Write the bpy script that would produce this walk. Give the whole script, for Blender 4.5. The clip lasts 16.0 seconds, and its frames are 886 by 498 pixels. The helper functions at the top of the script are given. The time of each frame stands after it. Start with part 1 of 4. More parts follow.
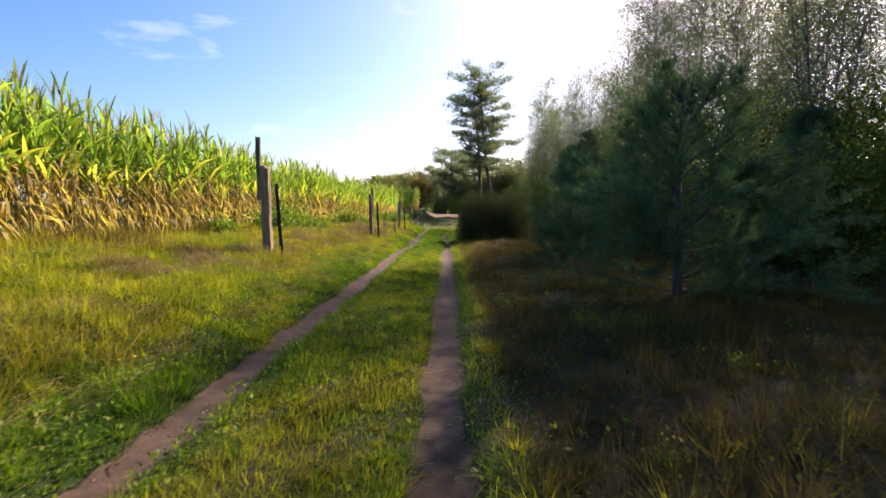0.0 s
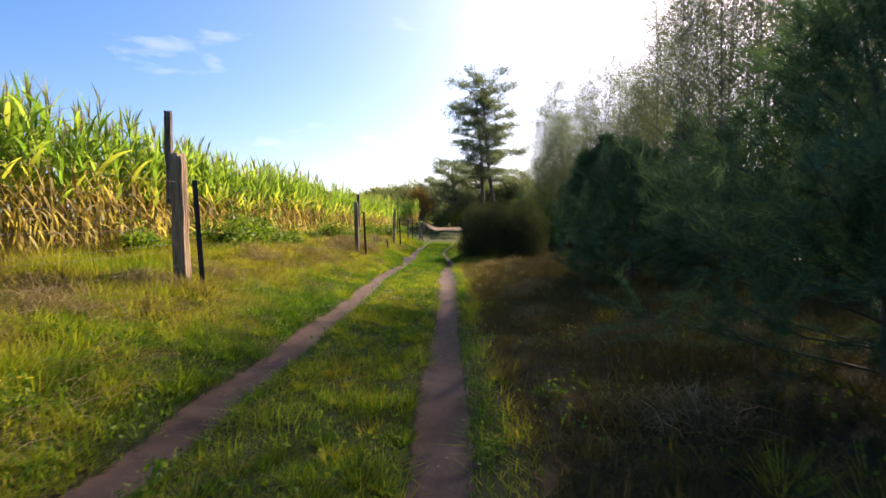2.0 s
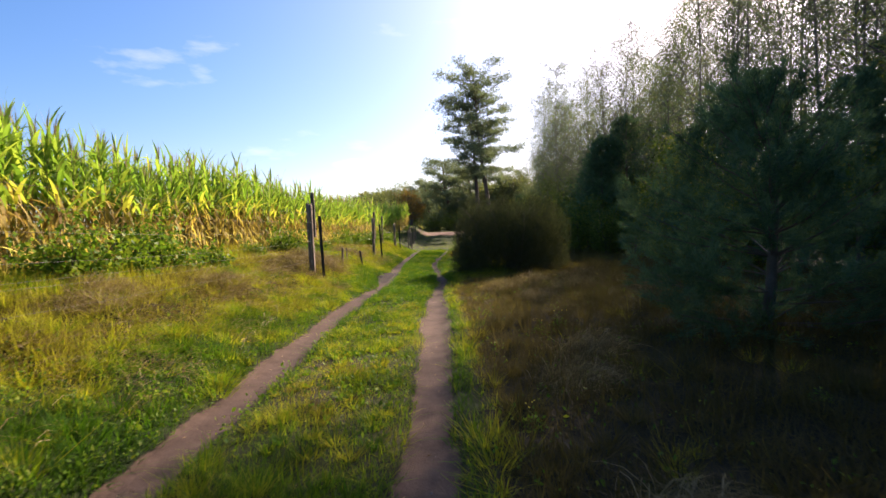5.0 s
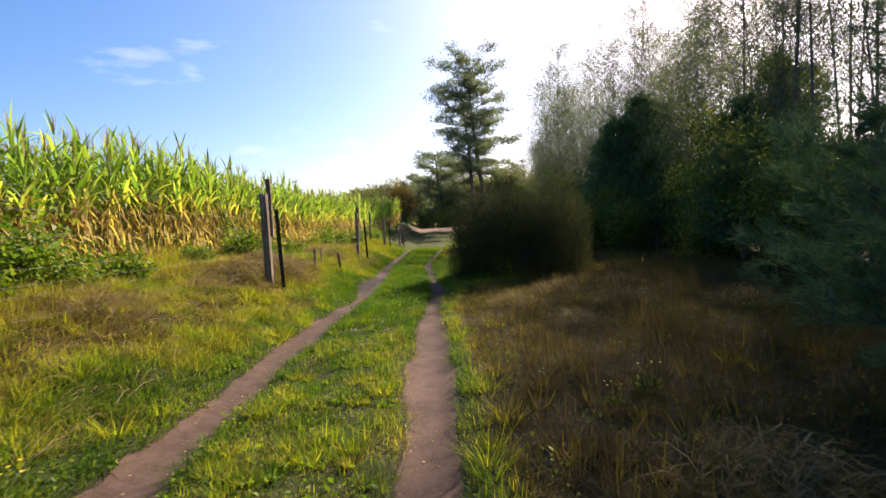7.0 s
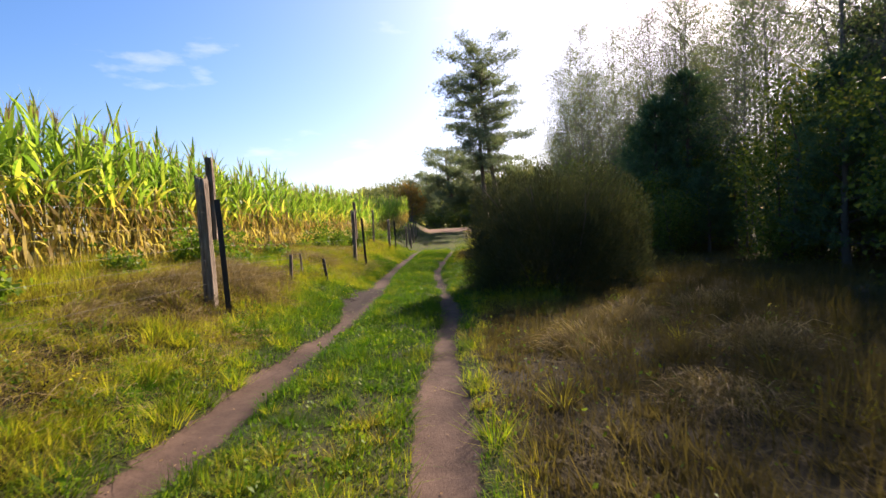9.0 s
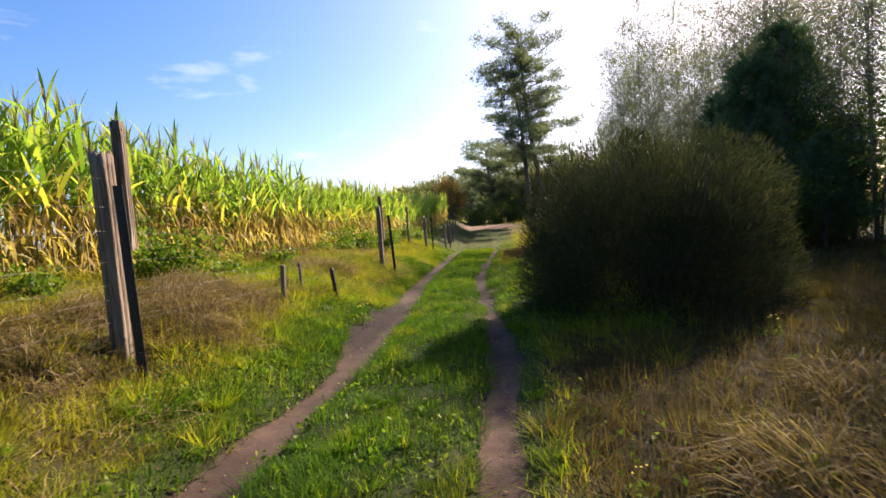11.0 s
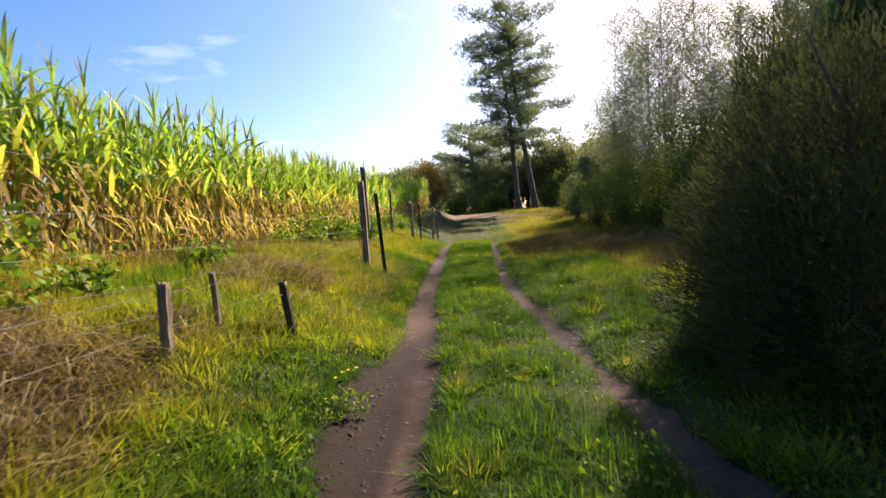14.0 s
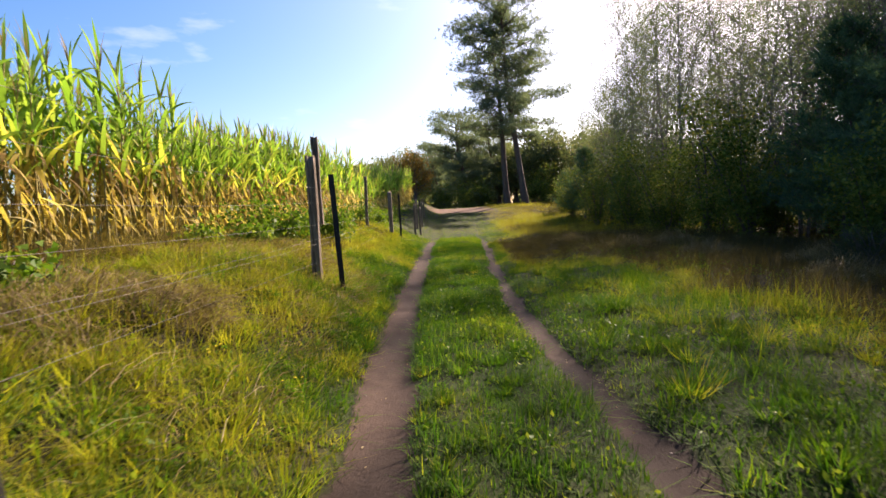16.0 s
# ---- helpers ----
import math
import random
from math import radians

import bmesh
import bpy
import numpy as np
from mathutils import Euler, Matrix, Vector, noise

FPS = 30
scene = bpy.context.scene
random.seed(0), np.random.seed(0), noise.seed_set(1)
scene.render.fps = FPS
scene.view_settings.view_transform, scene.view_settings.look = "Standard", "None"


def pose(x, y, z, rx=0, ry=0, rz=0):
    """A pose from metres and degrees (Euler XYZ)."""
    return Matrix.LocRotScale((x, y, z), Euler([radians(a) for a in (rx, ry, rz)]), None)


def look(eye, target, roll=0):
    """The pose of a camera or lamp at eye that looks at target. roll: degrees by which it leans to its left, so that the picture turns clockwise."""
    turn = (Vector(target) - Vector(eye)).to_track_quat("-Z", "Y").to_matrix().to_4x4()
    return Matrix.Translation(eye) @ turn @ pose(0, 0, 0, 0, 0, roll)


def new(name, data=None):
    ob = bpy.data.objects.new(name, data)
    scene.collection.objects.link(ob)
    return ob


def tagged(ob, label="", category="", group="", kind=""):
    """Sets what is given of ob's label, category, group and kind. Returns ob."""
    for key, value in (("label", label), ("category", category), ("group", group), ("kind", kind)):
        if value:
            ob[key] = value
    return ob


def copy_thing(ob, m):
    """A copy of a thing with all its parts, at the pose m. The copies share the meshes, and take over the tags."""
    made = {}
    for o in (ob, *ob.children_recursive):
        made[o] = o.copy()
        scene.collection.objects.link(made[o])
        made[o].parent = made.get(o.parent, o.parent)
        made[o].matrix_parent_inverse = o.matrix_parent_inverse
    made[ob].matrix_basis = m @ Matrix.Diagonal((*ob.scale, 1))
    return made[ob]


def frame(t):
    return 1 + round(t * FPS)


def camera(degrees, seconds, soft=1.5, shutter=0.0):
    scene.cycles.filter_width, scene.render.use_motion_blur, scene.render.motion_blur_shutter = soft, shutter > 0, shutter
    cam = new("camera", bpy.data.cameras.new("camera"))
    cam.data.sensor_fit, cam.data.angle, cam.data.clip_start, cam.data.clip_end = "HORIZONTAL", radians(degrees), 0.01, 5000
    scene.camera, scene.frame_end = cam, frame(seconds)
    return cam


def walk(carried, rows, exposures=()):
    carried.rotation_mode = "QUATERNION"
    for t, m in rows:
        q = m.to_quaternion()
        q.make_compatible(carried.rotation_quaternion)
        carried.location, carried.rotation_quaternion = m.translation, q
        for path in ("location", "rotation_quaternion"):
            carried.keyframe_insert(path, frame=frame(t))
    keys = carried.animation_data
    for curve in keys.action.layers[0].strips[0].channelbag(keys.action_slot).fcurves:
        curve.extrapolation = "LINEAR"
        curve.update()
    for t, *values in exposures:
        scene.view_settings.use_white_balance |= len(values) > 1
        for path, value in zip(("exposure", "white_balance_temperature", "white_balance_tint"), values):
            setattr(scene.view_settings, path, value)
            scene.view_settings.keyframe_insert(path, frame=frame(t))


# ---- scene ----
# camera and walk
cam = camera(82.1, 16.0, 1.5, 0.3)
METRES, EYE, TILT, LEAN, TURN = 24.0, 1.3, -3.85, 0.0, 0.0
ROWS = [
    (0.0, 0.0, 0.0, 0.0, 0.0, 0.0, 0.0),
    (0.5, 0.0015, 0.0363, 0.0022, 0.08, 0.58, -0.4),
    (1.0, 0.0009, 0.0736, 0.0048, 0.03, 0.9, -0.25),
    (1.5, 0.0026, 0.1074, 0.0065, 0.02, 1.2, -0.17),
    (2.0, 0.0019, 0.1454, 0.0085, 0.13, 1.5, -0.09),
    (2.5, 0.0031, 0.1789, 0.0103, 0.24, 1.75, -0.0),
    (3.0, 0.0038, 0.2155, 0.0127, 0.26, 1.96, 0.32),
    (3.5, 0.005, 0.2462, 0.0158, 0.23, 2.08, 0.88),
    (4.0, 0.0072, 0.28, 0.019, 0.17, 2.18, 1.23),
    (4.5, 0.0062, 0.312, 0.0218, -0.05, 2.02, 1.58),
    (5.0, 0.0082, 0.3467, 0.0253, -0.46, 1.95, 1.68),
    (7.5, 0.008, 0.4977, 0.035, -1.16, 1.48, 2.52),
    (8.0, 0.0092, 0.5299, 0.0366, -0.91, 1.49, 2.6),
    (8.5, 0.0082, 0.5604, 0.0381, -0.69, 1.56, 2.62),
    (9.0, 0.0076, 0.5918, 0.0399, -0.03, 1.63, 2.74),
    (9.5, 0.0076, 0.6218, 0.0415, 1.17, 1.71, 2.79),
    (10.0, 0.008, 0.6521, 0.0439, 2.37, 1.81, 3.49),
    (12.5, -0.014, 0.7884, 0.0525, 6.48, 0.61, 2.95),
    (13.0, -0.0253, 0.8163, 0.0535, 4.83, 0.33, 3.15),
    (13.5, -0.0317, 0.8434, 0.0541, 3.12, 0.37, 3.36),
    (14.0, -0.0374, 0.8737, 0.0567, 1.55, 0.32, 3.59),
    (14.5, -0.0418, 0.9016, 0.0587, -0.06, 0.49, 4.06),
    (15.0, -0.0424, 0.9327, 0.0609, -0.38, -0.03, 3.24),
    (15.5, -0.0427, 0.9612, 0.0633, -0.47, -0.36, 2.81),
    (16.0, -0.0401, 0.9912, 0.0648, -0.35, -0.51, 2.34),
]
walk(cam, [(t, pose(0, 0, EYE, TILT, LEAN, TURN) @ pose(METRES * x, METRES * y, METRES * z, 90 + pitch, roll, yaw)) for t, x, y, z, yaw, pitch, roll in ROWS], [(0.0, 1.34, 7100, 27), (7.0, 1.28, 7100, 27), (12.5, 1.44, 7100, 27), (16.0, 1.36, 7100, 27)])

# world, sun
SUN_AZ, SUN_EL = 35.0, 33.0      # degrees right of straight ahead, degrees up
world = bpy.data.worlds.new("sky")
scene.world = world
world.use_nodes = True
wn, wl = world.node_tree.nodes, world.node_tree.links
wn.clear()
sky = wn.new("ShaderNodeTexSky")
sky.sky_type = "NISHITA"
sky.sun_disc = False
sky.sun_elevation = radians(SUN_EL)
sky.sun_rotation = radians(SUN_AZ)
sky.altitude, sky.air_density, sky.dust_density, sky.ozone_density = 50, 1.0, 1.8, 4.0
bg = wn.new("ShaderNodeBackground")
bg.inputs["Strength"].default_value = 0.095
wo = wn.new("ShaderNodeOutputWorld")
# thin fair-weather clouds
tc = wn.new("ShaderNodeTexCoord")
mp = wn.new("ShaderNodeMapping")
mp.inputs["Scale"].default_value = (1.0, 1.0, 3.2)
nz = wn.new("ShaderNodeTexNoise")
nz.inputs["Scale"].default_value, nz.inputs["Detail"].default_value, nz.inputs["Roughness"].default_value = 5.5, 6, 0.55
cr = wn.new("ShaderNodeValToRGB")
cr.color_ramp.elements[0].position, cr.color_ramp.elements[1].position = 0.62, 0.82
mixc = wn.new("ShaderNodeMix")
mixc.data_type = "RGBA"
mixc.inputs[7].default_value = (8.5, 8.6, 9.0, 1)
amt = wn.new("ShaderNodeMath")
amt.operation = "MULTIPLY"
amt.inputs[1].default_value = 0.25
wl.new(tc.outputs["Generated"], mp.inputs["Vector"])
wl.new(mp.outputs[0], nz.inputs["Vector"])
wl.new(nz.outputs[0], cr.inputs[0])
wl.new(cr.outputs[0], amt.inputs[0])
wl.new(amt.outputs[0], mixc.inputs[0])
hs = wn.new("ShaderNodeHueSaturation")
hs.inputs["Saturation"].default_value = 1.3
wl.new(sky.outputs[0], hs.inputs["Color"])
wl.new(hs.outputs[0], mixc.inputs[6])
wl.new(mixc.outputs[2], bg.inputs["Color"])
wl.new(bg.outputs[0], wo.inputs["Surface"])

sun = new("sun", bpy.data.lights.new("sun", "SUN"))
sun.data.energy, sun.data.angle, sun.data.color = 5.0, radians(0.5), (1.0, 0.90, 0.74)
az, el = radians(SUN_AZ), radians(SUN_EL)
sun.matrix_world = look((math.sin(az) * 60, math.cos(az) * 60, math.tan(el) * 60), (0, 0, 0))

# materials
def material(name):
    m = bpy.data.materials.new(name)
    m.use_nodes = True
    m.node_tree.nodes.clear()
    return m, m.node_tree.nodes, m.node_tree.links


def ramp(nodes, stops):
    r = nodes.new("ShaderNodeValToRGB")
    e = r.color_ramp.elements
    while len(e) < len(stops):
        e.new(0.5)
    for k, (p, c) in enumerate(stops):
        e[k].position, e[k].color = p, (*c, 1)
    return r


def mix_rgb(nodes, links, fac, a, b, mode="MIX"):
    m = nodes.new("ShaderNodeMix")
    m.data_type, m.blend_type = "RGBA", mode
    for sock, v in ((m.inputs[0], fac), (m.inputs[6], a), (m.inputs[7], b)):
        if isinstance(v, (int, float)):
            sock.default_value = v
        elif isinstance(v, tuple):
            sock.default_value = (*v, 1)
        else:
            links.new(v, sock)
    return m.outputs[2]


def tex_noise(nodes, links, scale, detail=4, rough=0.55, vec=None):
    n = nodes.new("ShaderNodeTexNoise")
    n.inputs["Scale"].default_value, n.inputs["Detail"].default_value, n.inputs["Roughness"].default_value = scale, detail, rough
    if vec is not None:
        links.new(vec, n.inputs["Vector"])
    return n.outputs[0]


def leaf_material(name, stops, trans=0.4, patch=0.35, patch_scale=0.8, rough=0.55, glow=1.25, field=""):
    """Thin leaf: colour by leaf (or by a field of the mesh) and by patch, with light coming through it."""
    m, n, l = material(name)
    geo = n.new("ShaderNodeNewGeometry")
    r = ramp(n, stops)
    if field:
        at = n.new("ShaderNodeAttribute")
        at.attribute_name = field
        k = n.new("ShaderNodeMath")
        k.operation = "MULTIPLY_ADD"
        l.new(geo.outputs["Random Per Island"], k.inputs[0])
        k.inputs[1].default_value = 0.3
        l.new(at.outputs["Fac"], k.inputs[2])
        l.new(k.outputs[0], r.inputs[0])
    else:
        l.new(geo.outputs["Random Per Island"], r.inputs[0])
    pn = tex_noise(n, l, patch_scale, 3, 0.6, geo.outputs["Position"])
    pr = ramp(n, [(0.3, (1 - patch,) * 3), (0.7, (1 + patch * 0.4,) * 3)])
    l.new(pn, pr.inputs[0])
    col = mix_rgb(n, l, 1.0, r.outputs[0], pr.outputs[0], "MULTIPLY")
    p = n.new("ShaderNodeBsdfPrincipled")
    p.inputs["Roughness"].default_value = rough
    p.inputs["Specular IOR Level"].default_value = 0.12
    l.new(col, p.inputs["Base Color"])
    t = n.new("ShaderNodeBsdfTranslucent")
    tcol = mix_rgb(n, l, 1.0, col, (glow, glow * 1.05, glow * 0.55), "MULTIPLY")
    l.new(tcol, t.inputs["Color"])
    mx = n.new("ShaderNodeMixShader")
    mx.inputs[0].default_value = trans
    l.new(p.outputs[0], mx.inputs[1])
    l.new(t.outputs[0], mx.inputs[2])
    o = n.new("ShaderNodeOutputMaterial")
    l.new(mx.outputs[0], o.inputs[0])
    return m


def rough_material(name, stops, scale, bump=0.3, stretch=(1, 1, 1), rough=0.85, fine=6.0, metal=0.0):
    """Bark, wood, metal: noise in object space at two scales, with relief."""
    m, n, l = material(name)
    tcn = n.new("ShaderNodeTexCoord")
    mpn = n.new("ShaderNodeMapping")
    mpn.inputs["Scale"].default_value = stretch
    l.new(tcn.outputs["Object"], mpn.inputs["Vector"])
    a = tex_noise(n, l, scale, 5, 0.65, mpn.outputs[0])
    b = tex_noise(n, l, scale * fine, 4, 0.7, mpn.outputs[0])
    mm = n.new("ShaderNodeMath")
    mm.operation = "MULTIPLY_ADD"
    l.new(b, mm.inputs[0])
    mm.inputs[1].default_value = 0.5
    half = n.new("ShaderNodeMath")
    half.operation = "MULTIPLY"
    half.inputs[1].default_value = 0.5
    l.new(a, half.inputs[0])
    l.new(half.outputs[0], mm.inputs[2])
    r = ramp(n, stops)
    l.new(mm.outputs[0], r.inputs[0])
    p = n.new("ShaderNodeBsdfPrincipled")
    p.inputs["Roughness"].default_value, p.inputs["Metallic"].default_value = rough, metal
    l.new(r.outputs[0], p.inputs["Base Color"])
    bp = n.new("ShaderNodeBump")
    bp.inputs["Strength"].default_value, bp.inputs["Distance"].default_value = bump, 0.02
    l.new(mm.outputs[0], bp.inputs["Height"])
    l.new(bp.outputs[0], p.inputs["Normal"])
    o = n.new("ShaderNodeOutputMaterial")
    l.new(p.outputs[0], o.inputs[0])
    return m


def ground_material():
    m, n, l = material("meadow_soil")
    geo = n.new("ShaderNodeNewGeometry")
    pos = geo.outputs["Position"]
    soil_at = n.new("ShaderNodeAttribute")
    soil_at.attribute_name = "soil"
    road_at = n.new("ShaderNodeAttribute")
    road_at.attribute_name = "road"
    big = tex_noise(n, l, 0.6, 4, 0.6, pos)
    mid = tex_noise(n, l, 6, 5, 0.65, pos)
    fine = tex_noise(n, l, 60, 4, 0.7, pos)
    dry_at = n.new("ShaderNodeAttribute")
    dry_at.attribute_name = "dry"
    dk = n.new("ShaderNodeMath")
    dk.operation = "MULTIPLY_ADD"
    l.new(mid, dk.inputs[0])
    dk.inputs[1].default_value = 0.5
    l.new(dry_at.outputs["Fac"], dk.inputs[2])
    turf = ramp(n, [(0.0, (0.014, 0.030, 0.004)), (0.4, (0.027, 0.036, 0.006)), (0.7, (0.042, 0.038, 0.011)), (1.0, (0.030, 0.025, 0.011))])
    l.new(dk.outputs[0], turf.inputs[0])
    turf2 = mix_rgb(n, l, 0.8, turf.outputs[0], fine, "OVERLAY")
    soil = ramp(n, [(0.3, (0.043, 0.027, 0.018)), (0.5, (0.082, 0.053, 0.038)), (0.72, (0.13, 0.087, 0.062))])
    sm = mix_rgb(n, l, 0.45, mid, big)
    l.new(sm, soil.inputs[0])
    soil2 = mix_rgb(n, l, 0.6, soil.outputs[0], fine, "OVERLAY")
    damp_at = n.new("ShaderNodeAttribute")
    damp_at.attribute_name = "damp"
    soil2 = mix_rgb(n, l, damp_at.outputs["Fac"], soil2, (0.010, 0.006, 0.004))
    sand = ramp(n, [(0.3, (0.13, 0.078, 0.052)), (0.7, (0.20, 0.122, 0.084))])
    l.new(mid, sand.inputs[0])
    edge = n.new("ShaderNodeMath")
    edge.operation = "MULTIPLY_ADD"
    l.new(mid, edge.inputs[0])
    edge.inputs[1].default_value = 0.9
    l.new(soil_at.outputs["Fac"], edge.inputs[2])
    er = ramp(n, [(0.82, (0, 0, 0)), (1.05, (1, 1, 1))])
    sub = n.new("ShaderNodeMath")
    sub.operation = "MULTIPLY"
    sub.inputs[1].default_value = 1.0
    l.new(edge.outputs[0], sub.inputs[0])
    l.new(sub.outputs[0], er.inputs[0])
    er.color_ramp.elements[1].position = 1.0
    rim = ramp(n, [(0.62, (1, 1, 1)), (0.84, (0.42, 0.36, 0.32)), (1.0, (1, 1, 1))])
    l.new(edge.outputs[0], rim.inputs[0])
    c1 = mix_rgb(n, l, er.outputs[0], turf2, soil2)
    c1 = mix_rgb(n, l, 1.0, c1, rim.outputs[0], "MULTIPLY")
    c2 = mix_rgb(n, l, road_at.outputs["Fac"], c1, sand.outputs[0])
    p = n.new("ShaderNodeBsdfPrincipled")
    p.inputs["Roughness"].default_value = 0.95
    p.inputs["Specular IOR Level"].default_value = 0.2
    l.new(c2, p.inputs["Base Color"])
    hm = mix_rgb(n, l, 0.4, mid, fine)
    bp = n.new("ShaderNodeBump")
    bp.inputs["Strength"].default_value, bp.inputs["Distance"].default_value = 0.6, 0.03
    l.new(hm, bp.inputs["Height"])
    l.new(bp.outputs[0], p.inputs["Normal"])
    o = n.new("ShaderNodeOutputMaterial")
    l.new(p.outputs[0], o.inputs[0])
    return m


M_GROUND = ground_material()
# grass by dryness: lush green, yellow-green, straw, brown
M_GRASS = leaf_material("grass", [(0.0, (0.040, 0.115, 0.008)), (0.25, (0.138, 0.215, 0.013)), (0.55, (0.39, 0.36, 0.031)),
                                  (0.75, (0.15, 0.115, 0.034)), (1.0, (0.088, 0.069, 0.027))], 0.5, 0.42, 2.6, 0.7, 1.4, "dry")
M_CORN = leaf_material("corn_leaf", [(0.0, (0.11, 0.22, 0.03)), (0.45, (0.19, 0.31, 0.05)), (0.85, (0.29, 0.39, 0.07)), (0.95, (0.45, 0.44, 0.08)), (1.0, (0.45, 0.36, 0.14))], 0.56, 0.25, 0.5, 0.45, 1.5)
M_CORN_DRY = leaf_material("corn_leaf_dry", [(0.0, (0.22, 0.14, 0.055)), (0.4, (0.42, 0.31, 0.11)), (0.8, (0.57, 0.45, 0.13)), (1.0, (0.60, 0.52, 0.27))], 0.5, 0.35, 0.6, 0.7, 1.35)
M_STALK = rough_material("corn_stalk", [(0.3, (0.16, 0.15, 0.04)), (0.7, (0.34, 0.27, 0.09))], 9, 0.2, (1, 1, 0.3))
M_TASSEL = leaf_material("corn_tassel", [(0.0, (0.26, 0.18, 0.10)), (1.0, (0.40, 0.30, 0.17))], 0.3, 0.2)
M_PINE = leaf_material("pine_needles", [(0.0, (0.05, 0.105, 0.07)), (0.6, (0.09, 0.17, 0.10)), (1.0, (0.14, 0.21, 0.10))], 0.45, 0.4, 1.3, 0.75, 1.1)
# far needles: the pale blue-grey of distance haze is mixed into these colours
M_PINE_FAR = leaf_material("hazed_pine_needles", [(0.0, (0.10, 0.145, 0.12)), (0.7, (0.155, 0.20, 0.15)), (1.0, (0.25, 0.26, 0.17))], 0.62, 0.35, 0.5, 0.5, 1.15)
M_BIRCH_LEAF = leaf_material("birch_leaf", [(0.0, (0.10, 0.145, 0.08)), (0.65, (0.155, 0.205, 0.115)), (0.92, (0.23, 0.25, 0.12)), (1.0, (0.34, 0.29, 0.12))], 0.5, 0.3, 0.4, 0.5, 1.2)
M_BROOM = leaf_material("broom_twig", [(0.0, (0.045, 0.055, 0.030)), (0.7, (0.07, 0.085, 0.045)), (1.0, (0.10, 0.095, 0.055))], 0.35, 0.4, 1.5, 0.9, 1.1)
M_SHRUB = leaf_material("shrub_leaf", [(0.0, (0.06, 0.10, 0.02)), (0.6, (0.12, 0.17, 0.035)), (0.9, (0.21, 0.22, 0.05)), (1.0, (0.32, 0.25, 0.07))], 0.5, 0.4, 0.9, 0.5, 1.25)
# leaf colours raised to stand for haze over the distant trees
M_OAK = leaf_material("hazed_oak_leaf", [(0.0, (0.10, 0.13, 0.065)), (0.7, (0.17, 0.20, 0.095)), (1.0, (0.28, 0.25, 0.11))], 0.6, 0.45, 0.35, 0.55, 1.15)
M_RUST = leaf_material("autumn_leaf", [(0.0, (0.12, 0.10, 0.025)), (0.6, (0.24, 0.15, 0.04)), (1.0, (0.34, 0.17, 0.06))], 0.4, 0.35, 0.8)
M_WEED = leaf_material("nettle_leaf", [(0.0, (0.065, 0.14, 0.016)), (0.6, (0.13, 0.23, 0.024)), (1.0, (0.25, 0.30, 0.036))], 0.4, 0.35, 2.0, 0.5, 1.25)
M_PETAL = leaf_material("petal", [(0.0, (0.75, 0.55, 0.02)), (1.0, (0.8, 0.65, 0.05))], 0.3, 0.1)
M_BARK = rough_material("pine_bark", [(0.3, (0.04, 0.028, 0.02)), (0.55, (0.10, 0.065, 0.045)), (0.75, (0.17, 0.10, 0.065))], 5, 0.8, (1, 1, 0.35))
M_BIRCH = rough_material("birch_bark", [(0.38, (0.04, 0.036, 0.032)), (0.52, (0.12, 0.105, 0.09)), (0.7, (0.30, 0.275, 0.25))], 4, 0.4, (1, 1, 2.2))
M_TWIG = rough_material("twig_bark", [(0.3, (0.05, 0.04, 0.03)), (0.7, (0.13, 0.10, 0.075))], 8, 0.4)
M_WOOD = rough_material("weathered_wood", [(0.36, (0.05, 0.033, 0.02)), (0.46, (0.22, 0.155, 0.09)), (0.6, (0.36, 0.265, 0.16))], 16, 1.0, (1, 1, 0.07), 0.95, 3.0)
M_WOOD_GREY = rough_material("grey_wood", [(0.36, (0.045, 0.032, 0.022)), (0.48, (0.15, 0.115, 0.08)), (0.62, (0.27, 0.22, 0.16))], 18, 1.0, (1, 1, 0.07), 0.95, 3.0)
M_STEEL = rough_material("black_painted_steel", [(0.3, (0.010, 0.009, 0.009)), (0.62, (0.022, 0.018, 0.017)), (0.75, (0.07, 0.035, 0.02))], 12, 0.2, (1, 1, 0.5), 0.55, 4, 0.2)
M_WIRE = rough_material("galvanised_wire", [(0.3, (0.09, 0.08, 0.075)), (0.7, (0.2, 0.18, 0.165))], 20, 0.1, (1, 1, 1), 0.6, 4, 0.4)
M_CLOD = rough_material("damp_earth", [(0.3, (0.010, 0.006, 0.004)), (0.7, (0.026, 0.016, 0.011))], 14, 0.6)
M_STONE = rough_material("pebble", [(0.3, (0.10, 0.08, 0.06)), (0.7, (0.26, 0.21, 0.17))], 10, 0.4)
M_STRAW = leaf_material("dead_grass", [(0.0, (0.12, 0.085, 0.04)), (0.6, (0.24, 0.175, 0.085)), (1.0, (0.36, 0.285, 0.15))], 0.3, 0.4, 3.0, 0.7)
M_LITTER = leaf_material("fallen_leaf", [(0.0, (0.18, 0.11, 0.05)), (0.7, (0.33, 0.235, 0.105)), (1.0, (0.45, 0.36, 0.20))], 0.2, 0.3, 5.0)

# mesh helpers
RNG = np.random.default_rng(7)


def vnoise(x, y, scale, seed=0):
    """Smooth value noise in 0..1 over the plan."""
    x, y = np.asarray(x, float) / scale, np.asarray(y, float) / scale
    xi, yi = np.floor(x), np.floor(y)
    fx, fy = x - xi, y - yi
    fx, fy = fx * fx * (3 - 2 * fx), fy * fy * (3 - 2 * fy)

    def h(a, b):
        v = np.sin(a * 127.1 + b * 311.7 + seed * 74.7) * 43758.5453
        return v - np.floor(v)
    return (h(xi, yi) * (1 - fx) + h(xi + 1, yi) * fx) * (1 - fy) + (h(xi, yi + 1) * (1 - fx) + h(xi + 1, yi + 1) * fx) * fy


